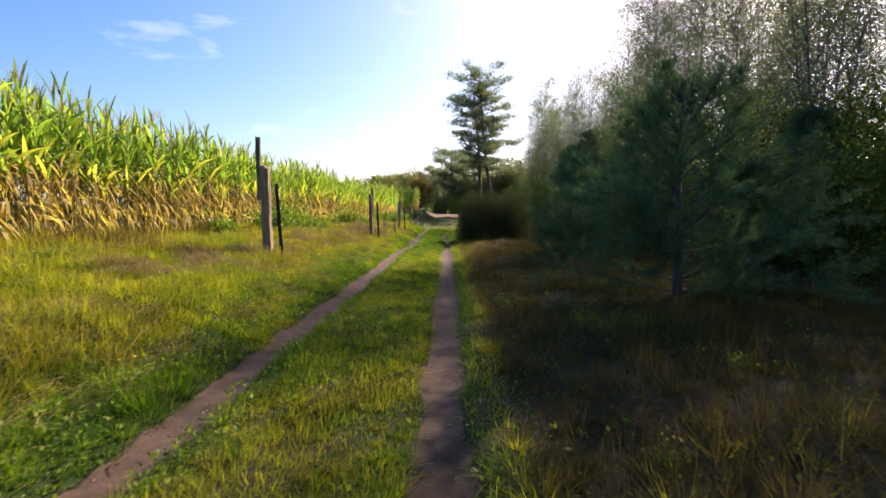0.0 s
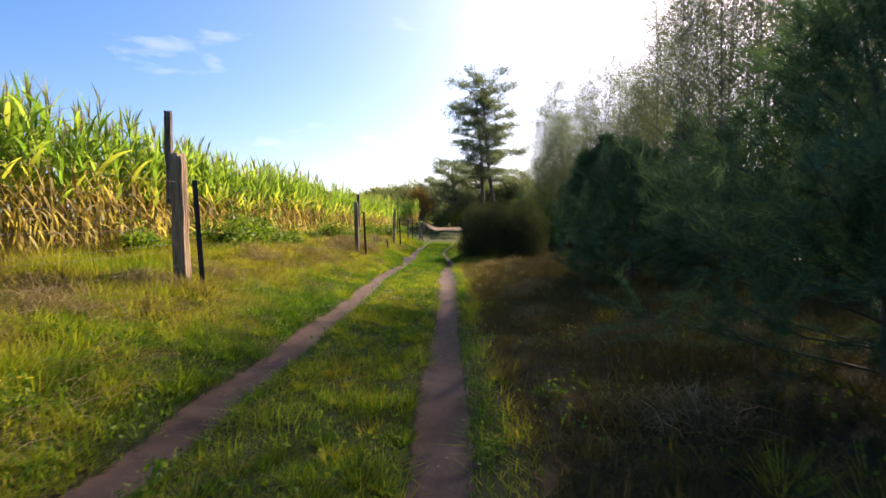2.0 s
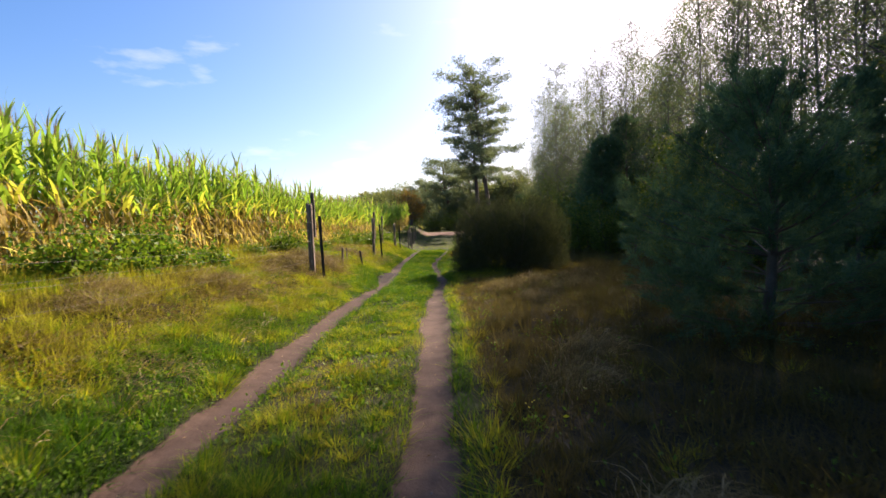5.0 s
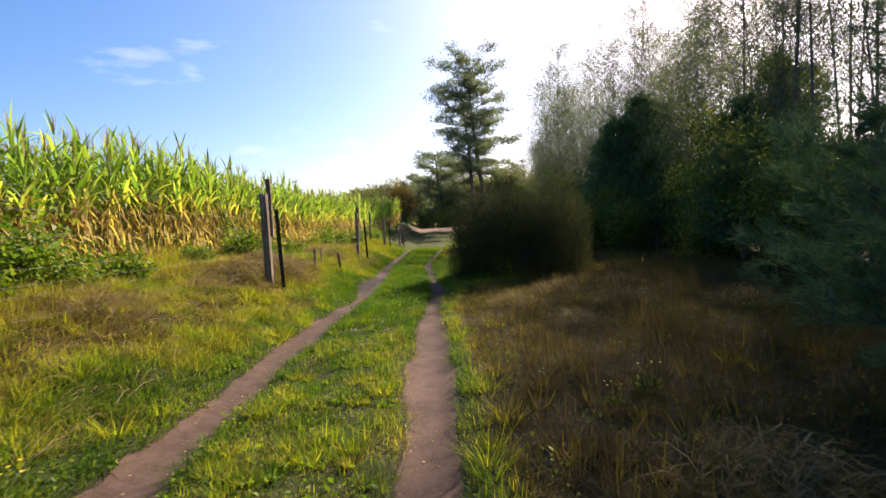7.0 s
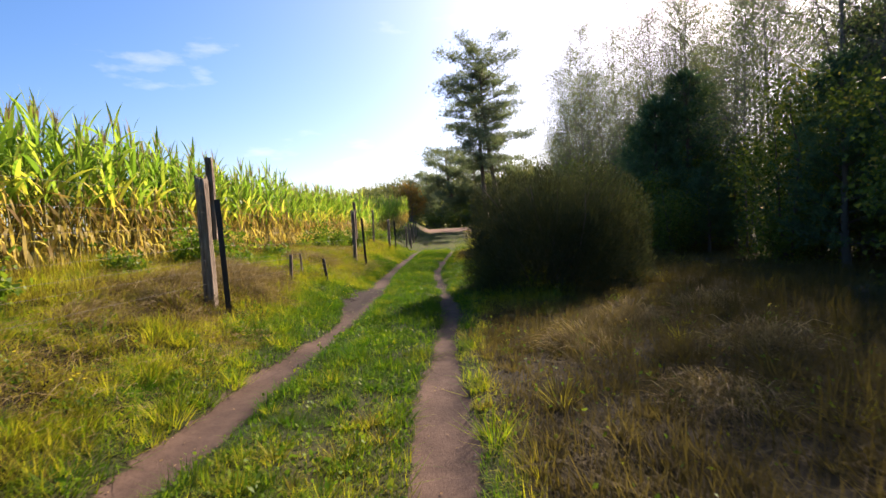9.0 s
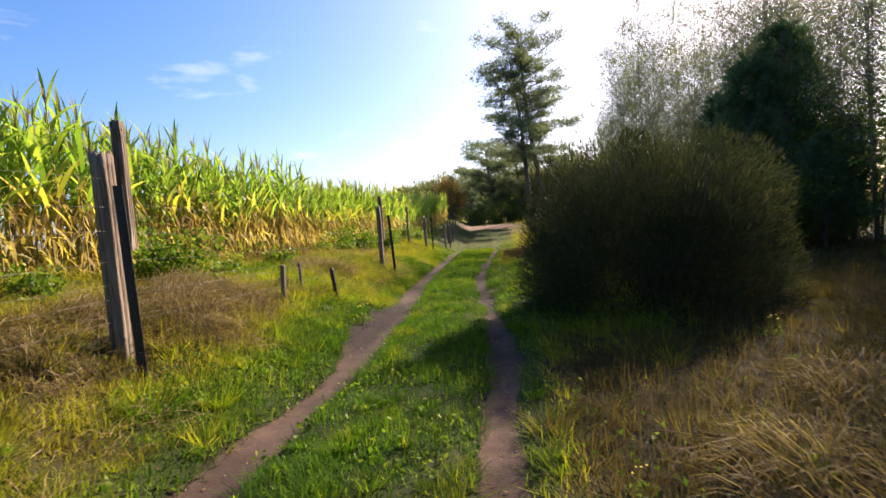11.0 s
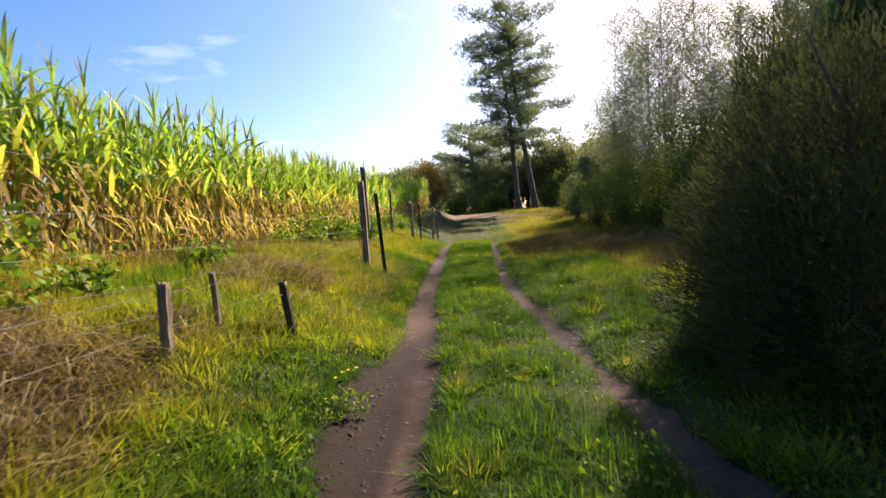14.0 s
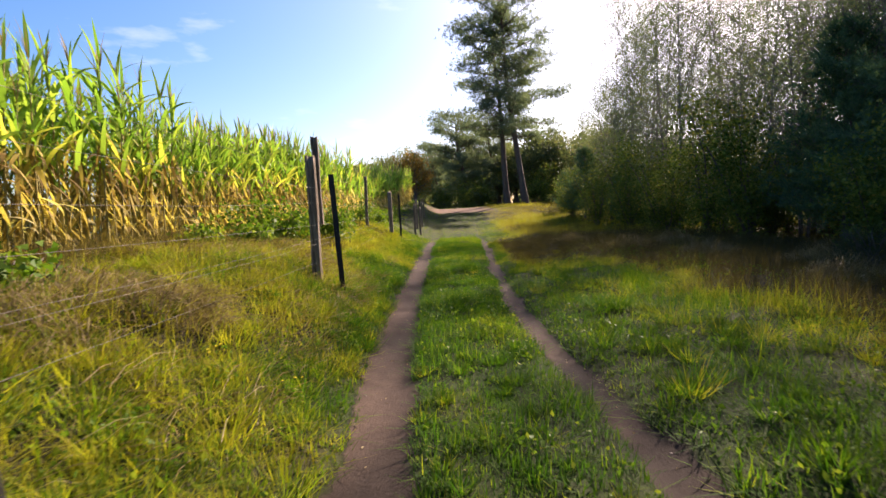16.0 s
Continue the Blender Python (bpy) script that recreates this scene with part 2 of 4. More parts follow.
def fnoise(x, y, scale, seed=0):
    return 0.55 * vnoise(x, y, scale, seed) + 0.3 * vnoise(x, y, scale * 0.43, seed + 1) + 0.15 * vnoise(x, y, scale * 0.19, seed + 2)


def smooth(a, b, v):
    u = np.clip((v - a) / (b - a), 0, 1)
    return u * u * (3 - 2 * u)


def tri_mesh(name, v, f, mat, attrs=None, shade=False):
    me = bpy.data.meshes.new(name)
    v, f = np.asarray(v, np.float32).reshape(-1, 3), np.asarray(f, np.int32).reshape(-1, 3)
    me.vertices.add(len(v))
    me.vertices.foreach_set("co", v.ravel())
    me.loops.add(len(f) * 3)
    me.loops.foreach_set("vertex_index", f.ravel())
    me.polygons.add(len(f))
    me.polygons.foreach_set("loop_start", np.arange(0, len(f) * 3, 3, dtype=np.int32))
    me.polygons.foreach_set("loop_total", np.full(len(f), 3, np.int32))
    if shade:
        me.polygons.foreach_set("use_smooth", np.ones(len(f), bool))
    for key, val in (attrs or {}).items():
        at = me.attributes.new(key, "FLOAT", "POINT")
        at.data.foreach_set("value", np.asarray(val, np.float32))
    me.materials.append(mat)
    me.update()
    me.validate()
    return me


def join_arrays(bits):
    """Several (verts, tris) as one."""
    vs, fs, k = [], [], 0
    for v, f in bits:
        vs.append(np.asarray(v, float).reshape(-1, 3))
        fs.append(np.asarray(f, int).reshape(-1, 3) + k)
        k += len(vs[-1])
    return np.concatenate(vs), np.concatenate(fs)


def ribbons(line, side, width):
    """N ribbons along line (N,K,3), pointed at the end; side (N,3) or (N,K,3), width (N,K)."""
    n, k, _ = line.shape
    if side.ndim == 2:
        side = np.repeat(side[:, None], k, 1)
    off = side * (width[..., None] * 0.5)
    lo, hi = line[:, :-1] - off[:, :-1], line[:, :-1] + off[:, :-1]
    per = 2 * (k - 1) + 1
    v = np.empty((n, per, 3))
    v[:, 0:-1:2], v[:, 1:-1:2], v[:, -1] = lo, hi, line[:, -1]
    t = []
    for i in range(k - 2):
        a = 2 * i
        t += [(a, a + 1, a + 3), (a, a + 3, a + 2)]
    a = 2 * (k - 2)
    t.append((a, a + 1, a + 2))
    f = np.arange(n)[:, None, None] * per + np.array(t)[None]
    return v.reshape(-1, 3), f.reshape(-1, 3)


def unit(v):
    return v / np.maximum(np.linalg.norm(v, axis=-1, keepdims=True), 1e-9)


def leaf_cloud(at, size, rng, up=0.0, slim=0.55):
    """A rhombic leaf, folded along its midrib, at each place."""
    n = len(at)
    d = unit(rng.normal(size=(n, 3)) + np.array([0, 0, up]))
    s = unit(np.cross(d, rng.normal(size=(n, 3))))
    nn = np.cross(d, s)
    L = (np.asarray(size) * rng.uniform(0.7, 1.3, n))[:, None]
    v = np.stack([at, at + d * L * 0.5 + s * L * slim * 0.5 + nn * L * 0.1, at + d * L, at + d * L * 0.5 - s * L * slim * 0.5 + nn * L * 0.1], 1)
    f = np.arange(n)[:, None, None] * 4 + np.array([(0, 1, 2), (0, 2, 3)])[None]
    return v.reshape(-1, 3), f.reshape(-1, 3)


def leaf_chips(at, size, rng):
    """A small pointed leaf of one face at each place."""
    n = len(at)
    d = unit(rng.normal(size=(n, 3)) + np.array([0, 0, -0.4]))
    s = unit(np.cross(d, rng.normal(size=(n, 3))))
    L = (np.asarray(size) * rng.uniform(0.7, 1.3, n))[:, None]
    v = np.stack([at - s * L * 0.4, at + s * L * 0.4, at + d * L], 1)
    return v.reshape(-1, 3), np.arange(n * 3).reshape(-1, 3)


def tube(points, radii, sides=6):
    p = np.asarray(points, float)
    k = len(p)
    tan = unit(np.gradient(p, axis=0))
    ref = np.array([0.31, 0.95, 0.05])
    a = unit(np.cross(tan, ref))
    b = np.cross(tan, a)
    ang = np.linspace(0, 2 * np.pi, sides, endpoint=False)
    r = np.asarray(radii, float)[:, None, None]
    ring = p[:, None] + r * (np.cos(ang)[None, :, None] * a[:, None] + np.sin(ang)[None, :, None] * b[:, None])
    v = np.concatenate([ring.reshape(-1, 3), p[-1:]])
    f = []
    for i in range(k - 1):
        for j in range(sides):
            q = (j + 1) % sides
            f += [(i * sides + j, i * sides + q, (i + 1) * sides + q), (i * sides + j, (i + 1) * sides + q, (i + 1) * sides + j)]
    f += [((k - 1) * sides + j, (k - 1) * sides + (j + 1) % sides, k * sides) for j in range(sides)]
    return v, np.array(f)


def moved(v, m):
    m = np.array(m)
    return np.asarray(v) @ m[:3, :3].T + m[:3, 3]


def child(name, mesh, parent, label=""):
    ob = new(name, mesh)
    ob.parent = parent
    if label:
        tagged(ob, label)
    return ob


# the plan of the ground
def rut_left(y):
    return np.interp(y, (4, 8, 12.5, 16, 18, 20, 22, 24, 26.2, 27.3, 29, 33, 37, 41, 50, 60), (-1.68, -1.62, -1.55, -1.56, -1.53, -1.43, -1.28, -1.32, -1.31, -1.38, -1.45, -1.44, -1.40, -1.36, -1.05, -0.7))


def rut_right(y):
    return np.interp(y, (4, 10, 14, 18, 20.3, 22, 24, 26.4, 28.5, 30.5, 34.5, 39, 60), (0.0, 0.07, 0.13, 0.13, 0.16, 0.28, 0.23, 0.13, 0.02, 0.0, 0.20, 0.50, 1.5))


def fence_x(y):
    return -3.44 + 0.078 * (np.minimum(y, 21) - 10.8) + 0.032 * np.clip(y - 21, 0, 60)


def corn_x(y):
    return -7.45 + 0.064 * np.asarray(y)


def ground_z(x, y):
    x, y = np.asarray(x, float), np.asarray(y, float)
    z = 1.4 * smooth(48, 70, y)
    u = np.clip((rut_left(y) - 0.22 - x) / 1.75, 0, 1)
    z = z + (0.42 + 0.2 * smooth(10, 27, y)) * (0.75 * u + 0.25 * u * u * (3 - 2 * u))
    z = z + (0.30 - 0.13 * smooth(12, 28, y)) * smooth(fence_x(y) - 0.2, corn_x(y) + 0.8, x)
    near = 1 - smooth(45, 70, y)
    for c, half in ((rut_left(y), 0.2), (rut_right(y), 0.17)):
        z = z - 0.065 * near * np.exp(-((x - c) / (half * 1.15)) ** 4)
    v = np.clip((x - rut_right(y) - 0.3) / 2.5, 0, 1)
    z = z + 0.10 * v
    lump = smooth(0.25, 0.8, np.minimum(np.abs(x - rut_left(y)), np.abs(x - rut_right(y))))
    z = z + lump * ((0.13 + 0.13 * smooth(-1.8, -3, x)) * (fnoise(x, y, 1.5, 3) - 0.5) + (0.08 + 0.07 * smooth(-1.8, -2.6, x)) * (fnoise(x, y, 0.45, 9) - 0.5)) + 0.025 * (fnoise(x, y, 0.5, 5) - 0.5)
    return z * (1 - smooth(150, 260, np.hypot(x, y)))


def soil_mask(x, y):
    """1 in the wheel ruts, falling to 0 at their edges; some bare patches on the bank and in the middle strip."""
    wob = 0.17 * (fnoise(x, y, 0.7, 21) - 0.5)
    near = 1 - smooth(41, 51, y)
    wide_l = 0.165 + 0.03 * smooth(9, 14, y) - 0.03 * smooth(18, 21, y) + 0.5 * np.exp(-((y - 24.2) / 1.0) ** 2) * (x < rut_left(y)) * (0.6 + 0.7 * smooth(0.35, 0.62, fnoise(x, y, 0.55, 27)))
    m = np.maximum(1 - smooth(wide_l - 0.06, wide_l + 0.08, np.abs(x - rut_left(y)) + wob),
                   1 - smooth(0.125 + 0.03 * np.exp(-((y - 16.3) / 1.6) ** 2), 0.215 + 0.05 * np.exp(-((y - 16.3) / 1.6) ** 2), np.abs(x - rut_right(y)) + wob + 0.085 * smooth(19, 21.5, y) * (1 - smooth(25.5, 27.5, y)) * smooth(0.35, 0.6, vnoise(x * 0.5, y, 1.1, 8)) + 0.05 * smooth(20, 30, y))) * near
    bare = smooth(0.66, 0.76, fnoise(x, y, 1.1, 33)) * 0.3 * (x < 0.1) * (x > -4.5)
    bare_r = np.exp(-((x - rut_right(y) - 0.42) / 0.18) ** 2) * smooth(0.5, 0.66, fnoise(x, y, 0.6, 37)) * 0.35
    return np.maximum(m, np.maximum(bare, bare_r) * near)


def left_far(x, y):
    return np.clip((rut_left(y) - x) / 1.4, 0, 1)


def right_far(x, y):
    return np.clip((x - rut_right(y) - 0.2) / 1.1, 0, 1)


def dryness(x, y):
    """How dry the grass is: 0 lush, 1 brown."""
    centre = 0.36 - 0.34 * smooth(14, 21, y) * (1 - 0.6 * smooth(34, 44, y)) + 0.6 * (fnoise(x, y, 1.6, 52) - 0.5) - 0.2 * (np.abs(x - rut_left(y)) < 0.35)
    left = 0.03 + 0.48 * left_far(x, y) ** 1.3 + 1.15 * (fnoise(x, y, 1.9, 62) - 0.5) + 0.08 * smooth(22, 30, y) * left_far(x, y)
    left = left + 0.3 * smooth(corn_x(y) + 1.5, corn_x(y) + 0.5, x)
    lush = smooth(21, 25, y) * (1 - smooth(1.7, 3.4, x + 0.8 * (fnoise(x, y, 1.2, 66) - 0.5))) * (1 - smooth(32, 38, y))
    right = 0.16 - 0.14 * lush + 0.98 * smooth(0.05, 0.42, right_far(x, y)) * (1 - 0.97 * lush) + 0.5 * (fnoise(x, y, 1.6, 65) - 0.5)
    d = np.where(x < rut_left(y), left, np.where(x > rut_right(y), right, centre))
    far = 0.16 + 0.5 * smooth(1.6, 3.0, x) + 0.4 * (fnoise(x, y, 3, 67) - 0.5)
    d = d + 0.6 * (fnoise(x, y, 0.45, 68) - 0.5) + 0.35 * np.exp(-((x + 3.2) / 0.7) ** 2 - ((y - 22.8) / 1.5) ** 2)
    return d + (far - d) * smooth(40, 46, y)


def damp_mask(x, y):
    """Dark churned earth beside the left rut, and moist spots in both ruts."""
    spot = np.exp(-((y - 24.0) / 1.3) ** 2) * (0.7 + 0.6 * smooth(0.35, 0.6, fnoise(x, y, 0.4, 45))) * smooth(rut_left(y) + 0.04, rut_left(y) - 0.12, x)
    return np.clip(spot + 0.5 * smooth(0.55, 0.75, fnoise(x, y, 1.3, 44)) + 0.3 * smooth(20, 23, y), 0, 0.93)


def road_mask(x, y):
    mid = 65.0 + 0.05 * x
    return (1 - smooth(2.2, 3.4, np.abs(y - mid) + 1.2 * (fnoise(x, y, 2.5, 40) - 0.5))) * (1 - smooth(2.2, 4.2, x + 1.5 * (fnoise(x, y, 2.0, 41) - 0.5))) * smooth(-2.4, -0.9, x)


def build_ground():
    far = [60, 75, 95, 130, 180, 260, 400, 700, 1200, 2500]
    xs = np.unique(np.concatenate([-np.array(far[::-1], float), np.arange(-50, -8, 3.0), np.arange(-8, -4, 0.22), np.arange(-4, 2.2, 0.085), np.arange(2.2, 9, 0.25), np.arange(9, 50, 3.0), far]))
    ys = np.unique(np.concatenate([-np.array(far[::-1], float), np.arange(-50, -2, 4.0), np.arange(-2, 48, 0.21), np.arange(48, 76, 0.6), np.arange(76, 120, 6.0), [140, 180, 260, 400, 700, 1200, 2500]]))
    X, Y = np.meshgrid(xs, ys)
    x, y = X.ravel(), Y.ravel()
    v = np.stack([x, y, ground_z(x, y)], 1)
    nx, ny = len(xs), len(ys)
    i = (np.arange(ny - 1)[:, None] * nx + np.arange(nx - 1)[None]).ravel()
    f = np.concatenate([np.stack([i, i + 1, i + nx + 1], 1), np.stack([i, i + nx + 1, i + nx], 1)])
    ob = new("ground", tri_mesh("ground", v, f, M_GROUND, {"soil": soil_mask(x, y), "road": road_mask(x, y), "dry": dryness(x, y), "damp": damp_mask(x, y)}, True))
    return tagged(ob, "grassy ground with two bare sandy wheel ruts and a sandy cross track", "ground", kind="structure")


build_ground()

# corn field
def corn_arrays(seed):
    """Stalk, green leaves, dry leaves and tassel of one corn plant about 2.7 m high."""
    r = np.random.default_rng(seed)
    H = r.uniform(2.25, 2.6)
    bend = r.normal(0, 0.05, 2)
    zs = np.linspace(0, H, 5)
    stalk = tube(np.stack([bend[0] * (zs / H) ** 2, bend[1] * (zs / H) ** 2, zs], 1), np.linspace(0.016, 0.006, 5), 5)

    def leaves(z0, z1, n, length, up, droop, w):
        z = np.linspace(z0, z1, n) + r.normal(0, 0.03, n)
        az_ = np.arange(n) * np.pi + r.normal(0, 0.75, n) + r.uniform(0, 6.3)
        L = length * r.uniform(0.75, 1.2, n)
        tilt = np.clip(up + r.normal(0, 0.14, n), 0.05, 2.9)
        k = 7
        t = np.linspace(0, 1, k)
        a = tilt[:, None] + (droop * r.uniform(0.5, 1.4, n))[:, None] * t[None] ** 1.6
        step = L[:, None] / (k - 1)
        rad = np.cumsum(np.sin(a) * step, 1) - np.sin(a[:, :1]) * step
        ver = np.cumsum(np.cos(a) * step, 1) - np.cos(a[:, :1]) * step
        q = (z / H) ** 2
        line = np.stack([np.cos(az_)[:, None] * rad + (bend[0] * q)[:, None], np.sin(az_)[:, None] * rad + (bend[1] * q)[:, None], ver + z[:, None]], 2)
        side = np.stack([-np.sin(az_), np.cos(az_), r.normal(0, 0.35, n)], 1)
        tw = r.normal(0, 0.8, n)[:, None] * t[None]
        out = np.stack([np.cos(az_), np.sin(az_), np.zeros(n)], 1)
        sd = unit(unit(side)[:, None] * np.cos(tw)[..., None] + out[:, None] * np.sin(tw)[..., None])
        prof = np.sin(np.clip(0.18 + t * 0.9, 0, 1) * np.pi) ** 0.6 * w
        return ribbons(line, sd, prof[None] * r.uniform(0.8, 1.2, n)[:, None])

    green = join_arrays([leaves(1.2, H - 0.25, 10, 0.68, 0.38, 1.05, 0.066), leaves(H - 0.6, H, 5, 0.58, 0.14, 0.42, 0.046)])
    dry = join_arrays([leaves(0.3, 1.4, 5, 0.45, 1.5, 1.7, 0.042), leaves(0.45, 1.7, 11, 0.5, 2.45, 0.5, 0.05)])
    n = 7
    az_ = r.uniform(0, 6.3, n)
    tl = r.uniform(0.25, 0.5, n)
    tip = np.array([bend[0], bend[1], H])
    ln = np.stack([np.repeat(tip[None], n, 0), tip + np.stack([np.cos(az_) * 0.05, np.sin(az_) * 0.05, tl * 0.6], 1), tip + np.stack([np.cos(az_) * 0.13, np.sin(az_) * 0.13, tl], 1)], 1)
    tassel = ribbons(ln, np.stack([-np.sin(az_), np.cos(az_), 0 * az_], 1), np.repeat(np.array([[0.012, 0.012, 0.0]]), n, 0))
    return stalk, green, dry, tassel


def build_corn():
    kinds = [corn_arrays(100 + k) for k in range(9)]
    names = ("stalk", "green_leaves", "dry_leaves", "tassel")
    mats = (M_STALK, M_CORN, M_CORN_DRY, M_TASSEL)
    meshes = [[tri_mesh(nm, *kd[j], mats[j]) for j, nm in enumerate(names)] for kd in kinds]
    r = np.random.default_rng(5)
    bins = [[], [], [], []]
    first = [None] * len(kinds)
    for row in range(5):
        y = -3.0
        while y < 66:
            step = 0.165 if y < 42 else 0.25
            if row > 2 or y < 4:
                step *= 1.5
            y += step * r.uniform(0.75, 1.25)
            x = corn_x(y) - 0.62 * row + r.normal(0, 0.07)
            s = r.uniform(0.78, 1.03) * (1.06 - 0.09 * smooth(12, 24, y)) * (1.0 - 0.05 * math.sin(y * 0.6) * math.sin(y * 0.23))
            z = float(ground_z(x, y)) - 0.02
            m = Matrix.Translation((x, y, z)) @ Matrix.Rotation(r.uniform(0, 6.28), 4, "Z") @ Matrix.Rotation(r.normal(0, 0.04), 4, "X") @ Matrix.Scale(s, 4)
            k = int(r.integers(len(kinds)))
            if row == 0 and 7.5 < y < 42:
                if first[k] is None:
                    top = new("corn_plant", meshes[k][0])
                    tagged(top, "tall corn plant, green above with dry golden lower leaves", "corn plant", "edge row of the corn field")
                    for j in (1, 2, 3):
                        child(names[j], meshes[k][j], top, ("", "green blade leaves", "withered golden leaves", "pale brown tassel")[j])
                    top.matrix_basis = m
                    first[k] = top
                else:
                    c = first[k].copy()
                    scene.collection.objects.link(c)
                    c.matrix_basis = m
                    for o in first[k].children:
                        o2 = o.copy()
                        scene.collection.objects.link(o2)
                        o2.parent = c
            else:
                for j in range(4):
                    if row > 2 and j == 2 and row % 2:
                        continue
                    bins[j].append((moved(kinds[k][j][0], m), kinds[k][j][1]))
    field = new("corn_field")
    tagged(field, "dense field of ripe corn, green tops above golden dry leaves", "corn field", kind="stuff")
    for j in range(4):
        ob = child(names[j], tri_mesh("field_" + names[j], *join_arrays(bins[j]), mats[j]), field)
        tagged(ob, kind="stuff")


build_corn()


# trees and shrubs
def needle_tufts(at, way, length, width, count, rng, spread=0.9):
    """Tufts of needles at places, pointing along way."""
    n = len(at)
    d = unit(np.repeat(unit(way), count, 0) + rng.normal(0, spread * 0.6, (n * count, 3)))
    base = np.repeat(at, count, 0) + rng.normal(0, length * 0.18, (n * count, 3))
    L = length * rng.uniform(0.6, 1.2, n * count)
    line = np.stack([base, base + d * L[:, None]], 1)
    side = unit(np.cross(d, rng.normal(size=d.shape)))
    return ribbons(line, side, np.repeat(np.array([[width, 0.0]]), n * count, 0))


def limb(start, way, length, rise, rng, k=5, wig=0.06):
    t = np.linspace(0, 1, k)
    w = unit(np.asarray(way, float))
    p = np.asarray(start, float) + np.outer(t * length, w) + np.outer(rise * length * t ** 2, (0, 0, 1))
    p[1:] += np.cumsum(rng.normal(0, wig * length / k, (k - 1, 3)), 0)
    return p


def tree_thing(name, label, wood, crown, wood_mat, crown_mat, group="", cat="tree"):
    top = new(name)
    tagged(top, label, cat, group)
    if isinstance(wood, list):
        for w in wood:
            child("stem", tri_mesh(name + "_stem", *w, wood_mat, None, True), top)
    else:
        child("trunk", tri_mesh(name + "_trunk", *wood, wood_mat, None, True), top)
    child("crown", tri_mesh(name + "_crown", *crown, crown_mat), top)
    return top


def young_pine(seed, H, R, count=24, needle=0.12, width=0.012, bare=0.06, step=0.11):
    r = np.random.default_rng(seed)
    zs = np.linspace(0, H, 7)
    tr = np.stack([np.cumsum(r.normal(0, 0.03, 7)), np.cumsum(r.normal(0, 0.03, 7)), zs], 1)
    tr[0] = 0
    woods = [tube(tr, np.linspace(0.035 * H ** 0.7, 0.012, 7), 7)]
    at, way = [], []
    z = bare * H + 0.1
    while z < H * 0.97:
        c = np.array([np.interp(z, zs, tr[:, 0]), np.interp(z, zs, tr[:, 1]), z])
        full = (1 - z / H)
        for b in range(int(r.integers(6, 9))):
            a = r.uniform(0, 6.28)
            L = R * (full ** 0.62) * r.uniform(0.7, 1.15) + 0.14
            up = 0.02 + 0.75 * (1 - full) + r.normal(0, 0.1)
            ln = limb(c, (math.cos(a), math.sin(a), up), L, 0.18, r)
            woods.append(tube(ln[::2], np.linspace(0.014, 0.004, 3), 3))
            m = max(3, int(L / step))
            t = np.sort(r.uniform(0.22, 1.0, m))
            pts = np.stack([np.interp(t, np.linspace(0, 1, 5), ln[:, q]) for q in range(3)], 1)
            dirs = np.repeat(unit(ln[-1] - ln[-2])[None], m, 0)
            at.append(pts)
            way.append(dirs + np.array([0, 0, 0.35]))
            for _ in range(int(3 + L * 3)):
                t0 = r.uniform(0.3, 0.9)
                p0 = np.array([np.interp(t0, np.linspace(0, 1, 5), ln[:, q]) for q in range(3)])
                d = unit(dirs[0] + r.normal(0, 0.75, 3) + np.array([0, 0, 0.25]))
                s = L * r.uniform(0.18, 0.42)
                kk = max(2, int(s / step) + 1)
                at.append(p0 + np.outer(np.linspace(0.3, 1, kk) * s, d))
                way.append(np.repeat(d[None], kk, 0) + np.array([0, 0, 0.3]))
        z += r.uniform(0.16, 0.3) * (H / 3.6) ** 0.5
    at.append(np.array([tr[-1]] * 5))
    way.append(np.array([[0, 0, 1.0]] * 5))
    return join_arrays(woods), needle_tufts(np.concatenate(at), np.concatenate(way), needle, width, count, r)


def old_pine(seed, H, lean, crown_from, spread, limbs=46):
    """A tall pine: bare trunk, then tiers of limbs that carry flat pads of needles, broad to the top."""
    r = np.random.default_rng(seed)
    k = 10
    t = np.linspace(0, 1, k)
    tr = np.stack([lean * t + 0.16 * np.sin(t * 5 + seed) - 0.16 * np.sin(seed), 0.2 * np.sin(t * 4), H * t], 1)
    tr[0] = 0
    rad = np.interp(t, [0, 0.05, 0.6, 1], [0.34, 0.27, 0.17, 0.04])
    woods = [tube(tr, rad, 9)]
    at, way = [], []
    for i in range(limbs):
        u = crown_from + (0.985 - crown_from) * (i / limbs)
        c = np.array([np.interp(u, t, tr[:, q]) for q in range(3)])
        v = (u - crown_from) / (1 - crown_from)
        L = spread * float(np.interp(v, (0, 0.15, 0.45, 0.8, 0.93, 1.0), (0.75, 1.0, 1.0, 0.92, 0.8, 0.6))) * r.uniform(0.62, 1.05)
        a = i * 2.4 + r.normal(0, 0.5)
        ln = limb(c, (math.cos(a), math.sin(a), -0.02 + 0.3 * v + r.normal(0, 0.15)), L, 0.06, r, 6, 0.09)
        woods.append(tube(ln, np.linspace(0.065, 0.012, 6), 4))
        for j in range(int(3 + L * 1.7)):
            t0 = r.uniform(0.22, 1.0)
            p0 = np.array([np.interp(t0, np.linspace(0, 1, 6), ln[:, q]) for q in range(3)]) + r.normal(0, 0.07 * L, 3) * (1, 1, 0.2)
            w = r.uniform(0.45, 0.85)
            m = int(44 * w)
            at.append(p0 + r.normal(0, 1, (m, 3)) * (w * 0.6, w * 0.6, w * 0.3) + (0, 0, 0.12))
            way.append(r.normal(0, 0.6, (m, 3)) + (0, 0, 0.8))
    return join_arrays(woods), needle_tufts(np.concatenate(at), np.concatenate(way), 0.24, 0.036, 7, r)


